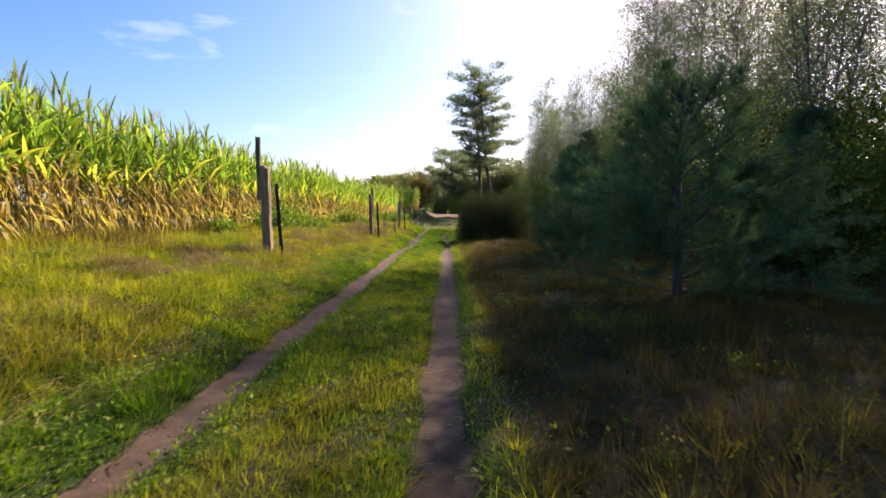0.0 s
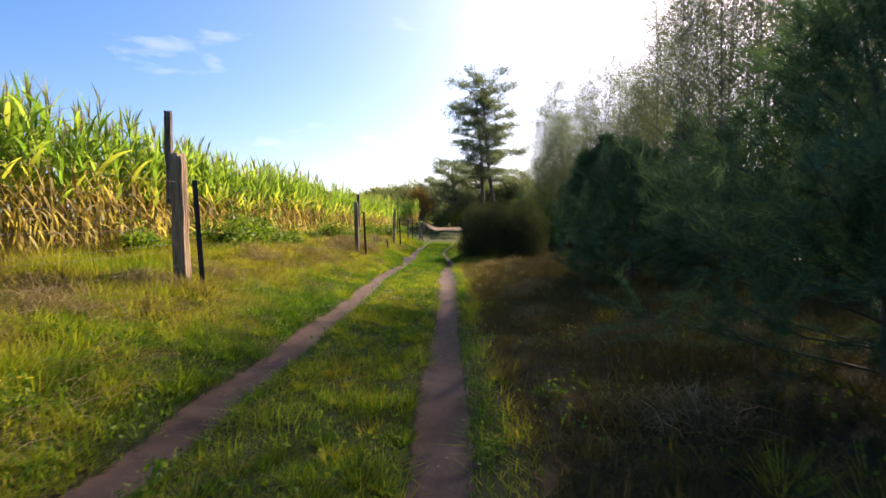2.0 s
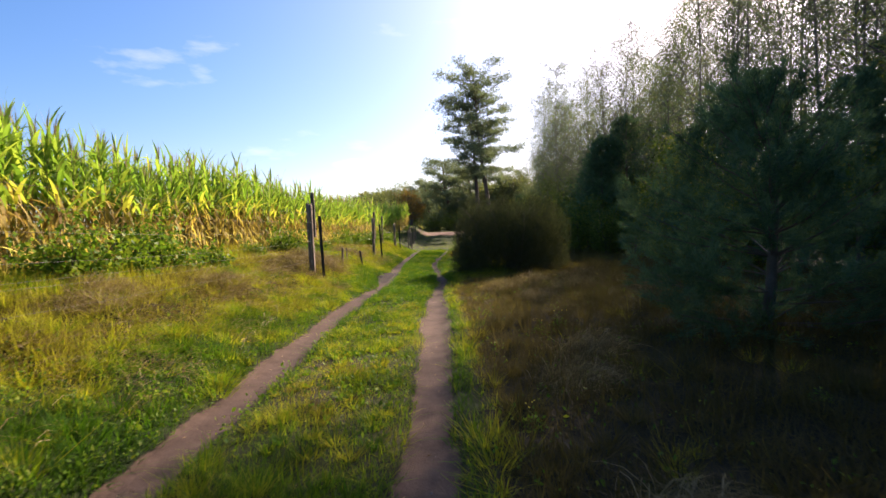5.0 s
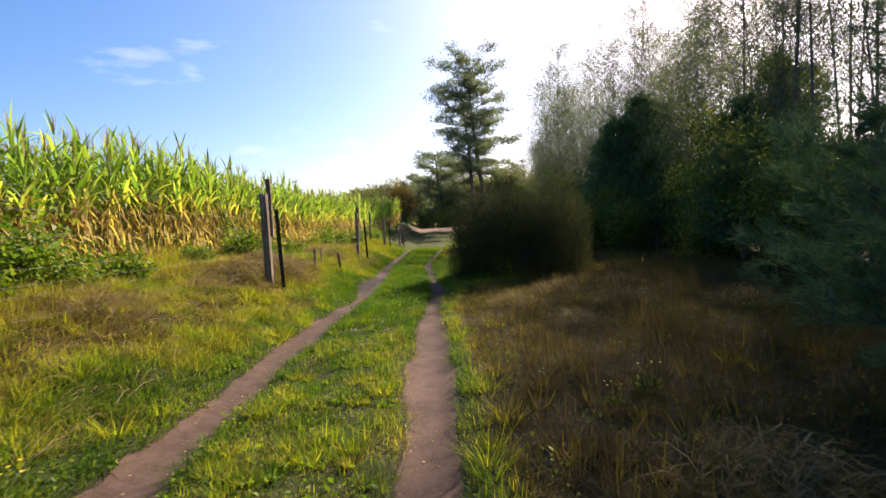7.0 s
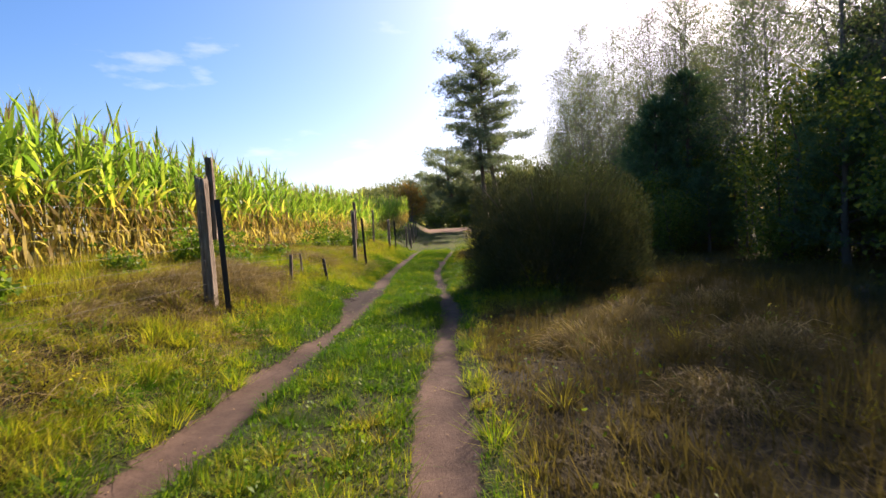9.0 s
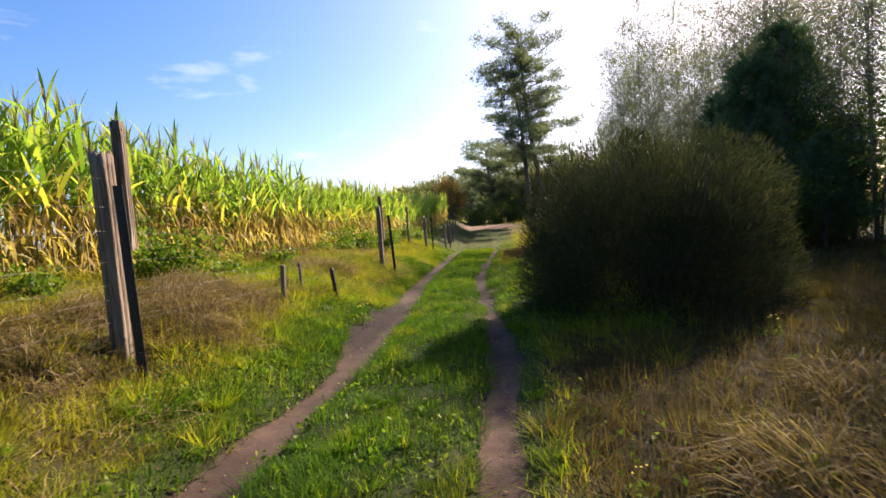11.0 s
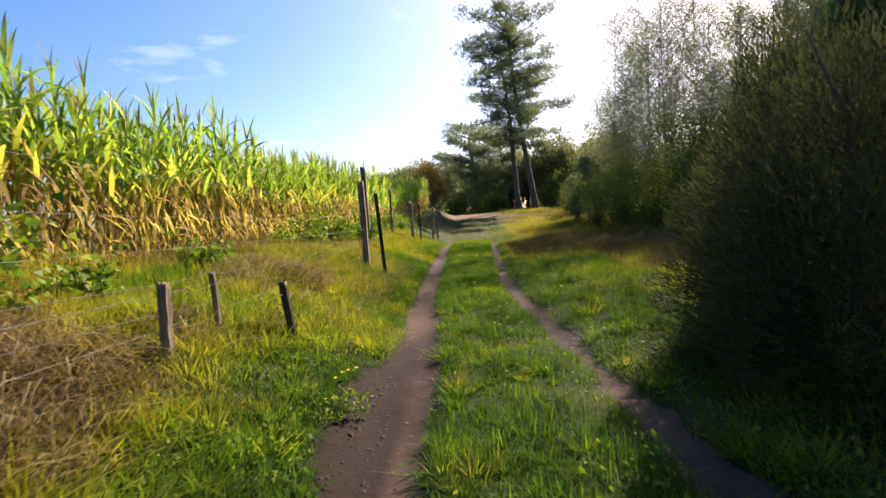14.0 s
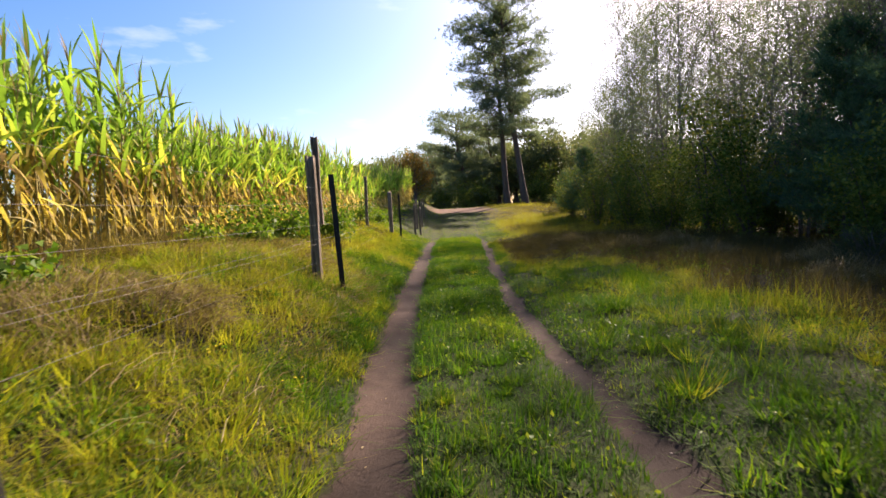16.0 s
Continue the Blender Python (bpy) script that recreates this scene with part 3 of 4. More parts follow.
def birch(seed, H, leaves=10500, size=0.052, low=0.3, stems=1, reach=0.28, fan=0.1):
    """A birch of one stem, or several that fan out from one foot, with fine hanging twigs and small leaves."""
    r = np.random.default_rng(seed)
    k = 9
    t = np.linspace(0, 1, k)
    woods, spots = [], []
    turn = r.uniform(0, 6.28)
    for q in range(stems):
        h = H * (1 if q == 0 else r.uniform(0.72, 0.96))
        b = turn + q * 6.28 / stems + r.normal(0, 0.4)
        out = fan * h * (r.uniform(0.5, 1.2) if stems > 1 else r.uniform(0.1, 0.6))
        foot = 0.12 * (stems > 1)
        path = foot + (out - foot) * t ** 1.25
        tr = np.stack([np.cos(b) * path + 0.1 * np.sin(t * 6 + seed + q) * t, np.sin(b) * path + 0.1 * np.cos(t * 5 + seed) * t, h * t], 1)
        bits = [tube(tr, np.interp(t, [0, 0.04, 1], [0.062, 0.043, 0.006]) * (h / 12) ** 0.5 * (1.0 if stems == 1 else 0.85), 7)]
        nb = 30
        for i in range(nb):
            u = low + (0.98 - low) * (i / nb)
            c = np.array([np.interp(u, t, tr[:, x]) for x in range(3)])
            a = i * 2.4 + r.normal(0, 0.6)
            L = h * reach * (1.12 - u) ** 0.6 * r.uniform(0.55, 1.2)
            ln = limb(c, (math.cos(a), math.sin(a), 1.15), L, -0.1, r, 5, 0.1)
            bits.append(tube(ln, np.linspace(0.017, 0.005, 5), 4))
            for j in range(6):
                t0 = r.uniform(0.25, 1)
                p0 = np.array([np.interp(t0, np.linspace(0, 1, 5), ln[:, x]) for x in range(3)])
                tw = limb(p0, (math.cos(a + r.normal(0, 1)), math.sin(a + r.normal(0, 1)), 0.45), L * r.uniform(0.3, 0.6), -0.75, r, 4, 0.12)
                bits.append(tube(tw, np.linspace(0.008, 0.003, 4), 3))
                spots.append(np.stack([np.interp(np.linspace(0.2, 1, 8), np.linspace(0, 1, 4), tw[:, x]) for x in range(3)], 1))
        woods.append(join_arrays(bits))
    spots = np.concatenate(spots)
    pick = spots[r.integers(len(spots), size=leaves)] + r.normal(0, 0.25, (leaves, 3)) - np.array([0, 0, 0.1])
    return (woods if stems > 1 else woods[0]), leaf_chips(pick, np.full(leaves, size), r)


def leafy_shrub(seed, R, H, leaves=2600, size=0.07, stems=7, lump=0.45):
    """Stems from the foot, and leaves in uneven clumps round their ends."""
    r = np.random.default_rng(seed)
    woods, spots = [], []
    for i in range(stems):
        a = r.uniform(0, 6.28)
        reach = R * r.uniform(0.2, 0.95)
        ln = limb((r.normal(0, 0.05), r.normal(0, 0.05), 0), (math.cos(a) * reach, math.sin(a) * reach, H * r.uniform(0.6, 1.0)), math.hypot(reach, H) * r.uniform(0.7, 0.98), 0, r, 6, 0.12)
        woods.append(tube(ln, np.linspace(0.02 * H ** 0.5, 0.005, 6), 4))
        for j in range(7):
            t0 = r.uniform(0.15, 1)
            p0 = np.array([np.interp(t0, np.linspace(0, 1, 6), ln[:, q]) for q in range(3)])
            spots.append(p0 + r.normal(0, lump * R * 0.4, 3) * (1, 1, 0.8))
    spots = np.array(spots)
    pick = spots[r.integers(len(spots), size=leaves)] + r.normal(0, lump * 0.42 * R, (leaves, 3)) * (1, 1, 0.8)
    pick[:, 2] = np.maximum(pick[:, 2], 0.03)
    return woods, leaf_chips(pick, np.full(leaves, size * 1.05), r)


def broom_bush(seed, R, H, n=9000):
    """A dense dome of upright green twigs."""
    r = np.random.default_rng(seed)
    woods = []
    for i in range(16):
        a = r.uniform(0, 6.28)
        ln = limb((r.normal(0, 0.2), r.normal(0, 0.2), 0), (math.cos(a) * R * 0.6, math.sin(a) * R * 0.6, H * 0.7), H * 0.85, 0.0, r, 5, 0.12)
        woods.append(tube(ln, np.linspace(0.025, 0.006, 5), 4))
    a = r.uniform(0, 2 * np.pi, n)
    e = np.arcsin(r.uniform(0.0, 1, n))
    u = r.uniform(0.1, 1, n) ** 0.35
    lob = 1 + 0.09 * np.sin(a * 3 + seed) + 0.07 * np.sin(a * 5 + e * 4) + 0.06 * np.sin(a * 11 + e * 9)
    rad = R * lob * u * np.cos(e) ** 0.65
    top = H * (0.94 + 0.06 * np.sin(a * 4 + 2)) * lob ** 0.5 * u * np.sin(e) ** 0.8
    base = np.stack([np.cos(a) * rad, np.sin(a) * rad, np.maximum(top - 0.1, 0.02)], 1)
    d = unit(np.stack([np.cos(a) * np.cos(e), np.sin(a) * np.cos(e), 0.5 + np.sin(e)], 1) + r.normal(0, 0.5, (n, 3)))
    L = r.uniform(0.05, 0.14, n)
    line = np.stack([base, base + d * L[:, None]], 1)
    side = unit(np.cross(d, r.normal(size=(n, 3))))
    return woods, ribbons(line, side, np.repeat(np.array([[0.011, 0.0]]), n, 0))


def round_tree(seed, H, R, leaves=7000, size=0.27, bare=0.2):
    r = np.random.default_rng(seed)
    t = np.linspace(0, 1, 6)
    tr = np.stack([0.15 * np.sin(t * 4), 0.12 * np.cos(t * 3) - 0.12, H * 0.75 * t], 1)
    woods = [tube(tr, np.interp(t, [0, 0.08, 1], [0.05, 0.034, 0.008]) * H * 0.8, 8)]
    spots = []
    for i in range(26):
        u = bare + (0.95 - bare) * i / 26
        c = np.array([np.interp(u, t, tr[:, q]) for q in range(3)])
        a = i * 2.4 + r.normal(0, 0.5)
        L = R * r.uniform(0.55, 1.05) * (0.6 + 0.8 * math.sin((0.15 + 0.75 * u) * math.pi)) * 0.75
        ln = limb(c, (math.cos(a), math.sin(a), 0.35 + 0.5 * u), L, 0.1, r, 5, 0.1)
        woods.append(tube(ln, np.linspace(0.012 * H, 0.01, 5), 4))
        for j in range(6):
            t0 = r.uniform(0.4, 1.1)
            p0 = np.array([np.interp(t0, np.linspace(0, 1, 5), ln[:, q]) for q in range(3)])
            spots.append(p0 + r.normal(0, 0.1 * R, 3))
    spots = np.array(spots)
    pick = spots[r.integers(len(spots), size=leaves)] + r.normal(0, 0.13 * R, (leaves, 3)) * (1, 1, 0.7)
    return join_arrays(woods), leaf_chips(pick, np.full(leaves, size), r)


def stand(x, y, turn=0.0, s=1.0, sink=0.03):
    return Matrix.Translation((x, y, float(ground_z(x, y)) - sink)) @ Matrix.Rotation(turn, 4, "Z") @ Matrix.Scale(s, 4)


def place(top, x, y, turn=0.0, s=1.0):
    top.matrix_basis = stand(x, y, turn, s)
    return top


def build_trees():
    r = np.random.default_rng(11)
    # young pines beside the path
    place(tree_thing("young_pine", "dense dark green young pine beside the path", *young_pine(31, 3.05, 1.95, 26, 0.12, 0.0075, 0.0, 0.13), M_TWIG, M_PINE, "young pines"), 3.35, 7.2)
    place(tree_thing("young_pine", "broad dark green young pine in the long grass", *young_pine(32, 2.75, 1.75, 26, 0.12, 0.0075, 0.0, 0.13), M_TWIG, M_PINE, "young pines"), 3.9, 14.1)
    tall = tree_thing("young_pine", "dark green pine at the edge of the birch wood", *young_pine(33, 6.2, 2.1, 12, 0.2, 0.024, 0.1, 0.3), M_TWIG, M_PINE, "pines of the wood")
    place(tall, 8.7, 24.9, 0, 0.72)
    tall2 = tree_thing("young_pine", "dark green pine at the edge of the birch wood", *young_pine(34, 7.0, 2.3, 12, 0.21, 0.025, 0.14, 0.32), M_TWIG, M_PINE, "pines of the wood")
    place(tall2, 11.5, 36.5)
    for x, y, s in ((14.5, 20.5, 1.0), (15.0, 31.0, 1.0), (14.0, 44.0, 1.0), (8.8, 50.0, 0.8), (7.6, 53.5, 0.6), (8.6, 20.8, 0.7), (7.6, 17.2, 0.55), (9.2, 14.6, 0.7), (7.9, 11.0, 0.5),
                    (9.6, 33.4, 0.95), (11.4, 27.5, 0.9), (8.8, 36.0, 0.75), (10.8, 32.6, 0.8), (9.0, 31.0, 0.66), (8.2, 33.0, 0.8), (8.1, 35.0, 0.75), (9.0, 57.0, 0.8), (7.9, 59.5, 0.6), (12.6, 22.0, 0.9), (13.0, 39.5, 0.9), (12.2, 16.6, 1.0), (9.4, 44.5, 0.6)):
        copy_thing(tall if r.random() < 0.5 else tall2, stand(x, y, r.uniform(0, 6.28), s))
    # broom bushes
    place(tree_thing("broom_bush", "dense dark broom bush beside the path", *broom_bush(41, 1.8, 2.6, 110000), M_TWIG, M_BROOM, "broom bushes", "bush"), 2.45, 24.6)
    small = tree_thing("broom_bush", "low dark broom bush in rough grass", *broom_bush(42, 0.9, 1.3, 5000), M_TWIG, M_BROOM, "broom bushes", "bush")
    place(small, 5.6, 31.5, 0.5, 0.6)
    for x, y, s in ((5.4, 20.5, 0.5), (6.2, 10.8, 0.9)):
        copy_thing(small, stand(x, y, r.uniform(0, 6.28), s))
    # birches: single stems, and clumps that fan out from one foot
    lab1, lab2, lab3 = "slender birch with thin yellowing foliage", "birch clump of several thin fanning stems", "thin bare-stemmed birch with sparse top"
    kinds = [tree_thing("birch_tree", lab1, *birch(50 + k, h), M_BIRCH, M_BIRCH_LEAF, "birches of the wood") for k, h in enumerate((13.5, 12.5, 14.5))]
    kinds += [tree_thing("birch_tree", lab2, *birch(60 + k, h, 16000, 0.052, 0.22, n, 0.26, 0.15), M_BIRCH, M_BIRCH_LEAF, "birches of the wood") for k, (h, n) in enumerate(((13.0, 3), (12.0, 4), (14.0, 3)))]
    # made-up birch whose dense top, mostly above view, shades the track
    kinds.append(tree_thing("birch_tree", "tall bare-stemmed birch, its full leafy top added above view for shade", *birch(66, 15.0, 8000, 0.058, 0.64, 1, 0.3), M_BIRCH, M_BIRCH_LEAF, "birches of the wood"))
    thin = [tree_thing("birch_tree", lab3, *birch(70 + k, h, 2600, 0.052, 0.42), M_BIRCH, M_BIRCH_LEAF, "birches of the wood") for k, h in enumerate((13.0, 14.5))]
    used = set()

    def plant(group, k, x, y, size):
        ob, m = group[k], stand(x, y, r.uniform(0, 6.28), size)
        if ob.name in used:
            copy_thing(ob, m)
        else:
            used.add(ob.name)
            ob.matrix_basis = m
    # along the edge of the wood: x, y, size; lower where the sun comes over onto the track
    edge = [(8.0, 5.2, 0.85), (9.4, 8.6, 0.9), (9.2, 12.4, 0.95), (8.8, 15.8, 0.9), (9.4, 17.8, 0.93), (9.0, 19.8, 0.9), (9.8, 21.6, 0.91), (9.2, 23.8, 0.92), (9.9, 25.8, 0.92),
            (9.6, 28.6, 0.82), (10.4, 31.2, 0.84), (9.6, 34.8, 0.86), (10.4, 37.4, 0.95), (9.2, 39.6, 0.86), (9.8, 41.8, 0.9), (8.7, 44.2, 1.14), (9.4, 46.6, 1.04), (9.8, 49.0, 1.05), (9.4, 52.0, 0.95), (9.7, 55.0, 1.08), (10.8, 58.0, 0.9), (8.9, 58.2, 0.6), (11.4, 53.4, 1.0), (12.2, 56.4, 0.95)]
    for k, (x, y, size) in enumerate(edge):
        plant(kinds, (3, 0, 4, 1, 5, 2)[k % 6], x, y, size)
    # added shade-casting birches: x, y, size
    full = [(10.9, 23.2, 0.98), (9.6, 23.6, 0.9), (10.3, 25.6, 0.9)]
    for x, y, size in full:
        plant(kinds, 6, x, y, size)
    bushy = [tree_thing("birch_tree", "bushy young birch clump with dense foliage", *birch(67 + k, 9.4, 11000, 0.052, 0.12, 4, 0.24, 0.12), M_BIRCH, M_BIRCH_LEAF, "birches of the wood") for k in range(2)]
    low = [(9.6, 35.6, 0.8), (9.1, 37.8, 0.86), (9.9, 39.6, 0.92), (9.0, 41.6, 0.86), (9.2, 47.6, 0.9), (9.2, 51.0, 0.85)]
    for k, (x, y, size) in enumerate(low):
        plant(bushy, k % 2, x, y, size)
    deep = [(12.8, 28.8), (14.6, 31.4), (13.0, 33.6), (12.6, 36.2), (15.8, 35.0), (14.2, 38.6)]
    for k, (x, y) in enumerate(deep):
        plant(kinds, k % 6, x, y, r.uniform(0.95, 1.08))
    taken = [(x, y) for x, y, size in edge + full + low] + deep
    tries = 0
    while len(taken) < len(edge) + 46 and tries < 6000:
        tries += 1
        x, y = 10.5 + 7.5 * r.random() ** 1.2, r.uniform(2, 60)
        if all(math.hypot(x - a, y - b) > 1.25 for a, b in taken):
            taken.append((x, y))
            plant(kinds, int(r.integers(6)), x, y, r.uniform(0.85, 1.08) * (0.78 if 26 < y < 37 and x < 11.6 else 0.88 if x < 11.6 else 1))
    for k in range(58):
        plant(thin, k % 2, 9.2 + 12 * r.random() ** 1.2, 8 + 46 * r.random(), r.uniform(0.8, 1.05))
    # undergrowth of the wood
    under = [tree_thing("undergrowth_shrub", lab, *leafy_shrub(60 + k, R, H, n, 0.066, 7), M_TWIG, M_SHRUB, "undergrowth of the wood", "shrub")
             for k, (R, H, n, lab) in enumerate(((1.3, 2.4, 6200, "leafy yellow-green shrub under the birches"), (1.6, 3.2, 7200, "tall leafy shrub under the birches"), (0.9, 1.5, 2000, "low leafy shrub under the birches")))]
    for u, (x, y) in zip(under, ((8.6, 38.5), (7.6, 43.0), (7.4, 8.6))):
        place(u, x, y, r.uniform(0, 6.28))
    for i in range(38):
        for _ in range(50):
            x, y = r.uniform(7.0, 20), r.uniform(1, 58)
            if not (13 < y < 24 and x < 10) and x > 7.4 + math.sin(y * 0.35):
                break
        copy_thing(under[int(r.integers(3))], stand(x, y, r.uniform(0, 6.28), r.uniform(0.8, 1.25)))
    # thicker cover under the first birches
    for x, y, size in ((7.4, 9.8, 1.2), (8.4, 11.6, 1.3), (7.2, 12.8, 1.0), (8.8, 13.8, 1.35), (9.8, 16.2, 1.3), (8.4, 17.4, 1.2), (9.4, 19.0, 1.3), (10.6, 14.6, 1.4), (10.2, 11.0, 1.4), (8.2, 22.0, 1.2), (9.6, 23.0, 1.3), (8.6, 26.6, 1.2), (10.4, 26.4, 1.3), (11.4, 18.4, 1.4), (11.8, 23.4, 1.4), (12.4, 28.4, 1.4)):
        copy_thing(under[int(r.integers(2))], stand(x, y, r.uniform(0, 6.28), size))
    # leafy edge of the wood
    for i in range(15):
        y = 26.5 + i * 2.0 + r.normal(0, 0.4)
        copy_thing(under[int(r.integers(2))], stand(8.6 + 0.9 * math.sin(i * 1.7) + 0.4 * r.normal(), y, r.uniform(0, 6.28), r.uniform(0.8, 1.3)))
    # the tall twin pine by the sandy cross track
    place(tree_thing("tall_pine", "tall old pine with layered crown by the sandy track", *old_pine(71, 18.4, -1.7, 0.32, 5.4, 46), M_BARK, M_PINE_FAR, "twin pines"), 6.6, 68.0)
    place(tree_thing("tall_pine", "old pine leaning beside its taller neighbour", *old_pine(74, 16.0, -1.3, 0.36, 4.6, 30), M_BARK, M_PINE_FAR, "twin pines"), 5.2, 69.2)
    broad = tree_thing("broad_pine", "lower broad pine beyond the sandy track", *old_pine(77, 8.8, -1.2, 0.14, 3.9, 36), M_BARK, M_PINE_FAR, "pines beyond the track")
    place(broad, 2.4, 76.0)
    for x, y, size in ((5.6, 78.0, 0.9), (-0.6, 86.0, 0.86), (9.5, 80.0, 0.85)):
        copy_thing(broad, stand(x, y, x, size))
    # trees beyond the cross track
    oaks = [tree_thing("oak_tree", "broad dark oak beyond the sandy track", *round_tree(80 + k, h, rr, 9000, 0.2), M_BARK, M_OAK, "trees beyond the track") for k, (h, rr) in enumerate(((7.5, 3.9), (6.5, 3.4), (8.0, 4.0)))]
    for o, (x, y) in zip(oaks, ((3.6, 84.0), (7.4, 77.5), (11.5, 79.0))):
        place(o, x, y, r.uniform(0, 6.28))
    for x, y, size in ((14.5, 74.0, 1.0), (-3.0, 92.0, 0.95), (-6.5, 99.0, 1.0), (-10.5, 106.0, 1.0), (-15.0, 114.0, 1.0), (-20.0, 121.0, 1.0), (-26.0, 128.0, 1.05), (-33.0, 133.0, 1.0), (9.0, 90.0, 1.0), (17.0, 80.0, 1.1), (0.0, 100.0, 1.0), (19.0, 68.0, 0.8), (-41.0, 140.0, 1.1), (-50.0, 146.0, 1.1)):
        copy_thing(oaks[int(r.integers(3))], stand(x, y, r.uniform(0, 6.28), size))
    rust = tree_thing("small_rowan", "small tree with rusty autumn leaves at the fence end", *round_tree(90, 4.6, 2.0, 4200, 0.13, 0.16), M_TWIG, M_RUST, "", "tree")
    place(rust, -3.0, 69.5)
    lime = tree_thing("roadside_shrub", "bright green shrub beside the sandy track", *leafy_shrub(91, 1.4, 2.1, 2600, 0.11, 9), M_TWIG, M_SHRUB, "", "shrub")
    place(lime, 1.6, 71.5)
    for x, y, s in ((9.8, 63.5, 1.2), (-0.4, 73.0, 1.0), (3.4, 74.0, 1.2), (9.0, 73.5, 1.4), (11.6, 73.0, 1.5), (14.0, 71.0, 1.6), (-5.5, 76.0, 1.0), (-8.0, 82.0, 1.2), (12.5, 66.0, 1.3)):
        copy_thing(lime, stand(x, y, r.uniform(0, 6.28), s))


build_trees()


# the woods that close the view
def far_wood(name, label, xr, yr, n, H, seed, size=0.5, m=420, low=0.02):
    r = np.random.default_rng(seed)
    woods, spots = [], []
    for i in range(n):
        x, y = r.uniform(*xr), r.uniform(*yr)
        z, h = float(ground_z(x, y)), H * r.uniform(0.75, 1.15)
        woods.append(tube(np.array([(x, y, z - 0.1), (x + r.normal(0, 0.2), y, z + h * 0.5), (x + r.normal(0, 0.4), y, z + h)]), (0.11, 0.07, 0.02), 5))
        u = r.uniform(low, 1, m)
        rad = 2.3 * np.sqrt(r.uniform(0, 1, m)) * (1.05 - u) ** 0.4
        a = r.uniform(0, 6.28, m)
        spots.append(np.stack([x + np.cos(a) * rad, y + np.sin(a) * rad, z + u * h], 1))
    top = new(name)
    tagged(top, label, "woodland", kind="stuff")
    tagged(child("trunks", tri_mesh(name + "_trunks", *join_arrays(woods), M_BARK), top), kind="stuff")
    spots = np.concatenate(spots)
    tagged(child("foliage", tri_mesh(name + "_foliage", *leaf_cloud(spots, np.full(len(spots), size), r, 0, 0.7), M_OAK), top), kind="stuff")


far_wood("far_wood", "dark undergrowth deep in the birch wood", (15, 28), (-10, 62), 80, 4.2, 300, 0.26, 330)
far_wood("far_wood", "dark line of trees beyond the field and the track", (-70, 40), (118, 130), 70, 7.5, 301, 0.8, 600)
far_wood("far_wood", "low dark trees beyond the sandy track", (-4, 34), (86, 94), 30, 4.6, 304, 0.45, 380)
far_wood("far_wood", "dark mixed wood behind the start of the path", (3, 22), (-22, -9), 28, 9.0, 302)


# weeds between the fence and the corn
def build_weeds():
    r = np.random.default_rng(15)
    kinds = [tree_thing("nettle_clump", "green nettle and bramble clump behind the wire fence", *leafy_shrub(120 + k, R, H, n, 0.075, 8, 0.5), M_TWIG, M_WEED, "weeds along the corn", "weeds")
             for k, (R, H, n) in enumerate(((0.75, 0.75, 1700), (0.95, 0.85, 2200), (0.5, 0.5, 1000)))]
    spots = [(-5.2, 15.9), (-5.1, 18.3), (-4.4, 33.0), (-5.0, 17.2), (-4.9, 19.6), (-4.5, 31.6), (-4.3, 34.2), (-4.6, 24.2), (-4.4, 25.6), (-4.8, 22.2), (-4.2, 37.0), (-4.0, 40.0), (-3.9, 43.0), (-4.1, 27.5), (-5.6, 12.8), (-3.7, 46.5), (-3.5, 50.0), (-3.6, 36.0)]
    for k, (x, y) in enumerate(spots):
        if k < 3:
            place(kinds[k], x, y)
        else:
            copy_thing(kinds[int(r.integers(3))], stand(x, y, r.uniform(0, 6.28), r.uniform(0.75, 1.1)))


build_weeds()


# fences
def post_mesh(name, w, d, h, mat, seed, top=0.03, sink=0.25, twist=0.02):
    """A hewn post: chamfered section, uneven faces and a worn top."""
    r = np.random.default_rng(seed)
    zs = np.array([-sink, 0, h * 0.15, h * 0.35, h * 0.55, h * 0.75, h * 0.92, h])
    side_cut = (-1.0, -0.45, -0.38, -0.3, 0.28, 0.36, 0.44, 1.0)
    depth = (0.06, 0.0, 0.16, 0.0, 0.0, 0.12, 0.0, 0.06)
    sec = []
    for q in range(4):
        ca, sa = (1, 0, -1, 0)[q], (0, 1, 0, -1)[q]
        for e, dd in zip(side_cut[:-1], depth[:-1]):
            px, py = e * 0.97, -1.0 + dd
            sec.append((px * ca - py * sa, px * sa + py * ca))
    sec = np.array(sec) * 0.5
    v = []
    for i, z in enumerate(zs):
        k = 1 - 0.06 * i / len(zs)
        off = r.normal(0, 0.03 * w, 2)
        for s in sec:
            q = s * (w, d) * k * (1 + r.normal(0, 0.02)) + off
            v.append((q[0], q[1], z + (r.uniform(-top, top) if i == len(zs) - 1 else 0)))
    n = len(sec)
    f = []
    for i in range(len(zs) - 1):
        for j in range(n):
            q = (j + 1) % n
            f += [(i * n + j, i * n + q, (i + 1) * n + q), (i * n + j, (i + 1) * n + q, (i + 1) * n + j)]
    v.append((0, 0, h - top))
    f += [((len(zs) - 1) * n + j, (len(zs) - 1) * n + (j + 1) % n, len(v) - 1) for j in range(n)]
    return tri_mesh(name, np.array(v), np.array(f), mat)


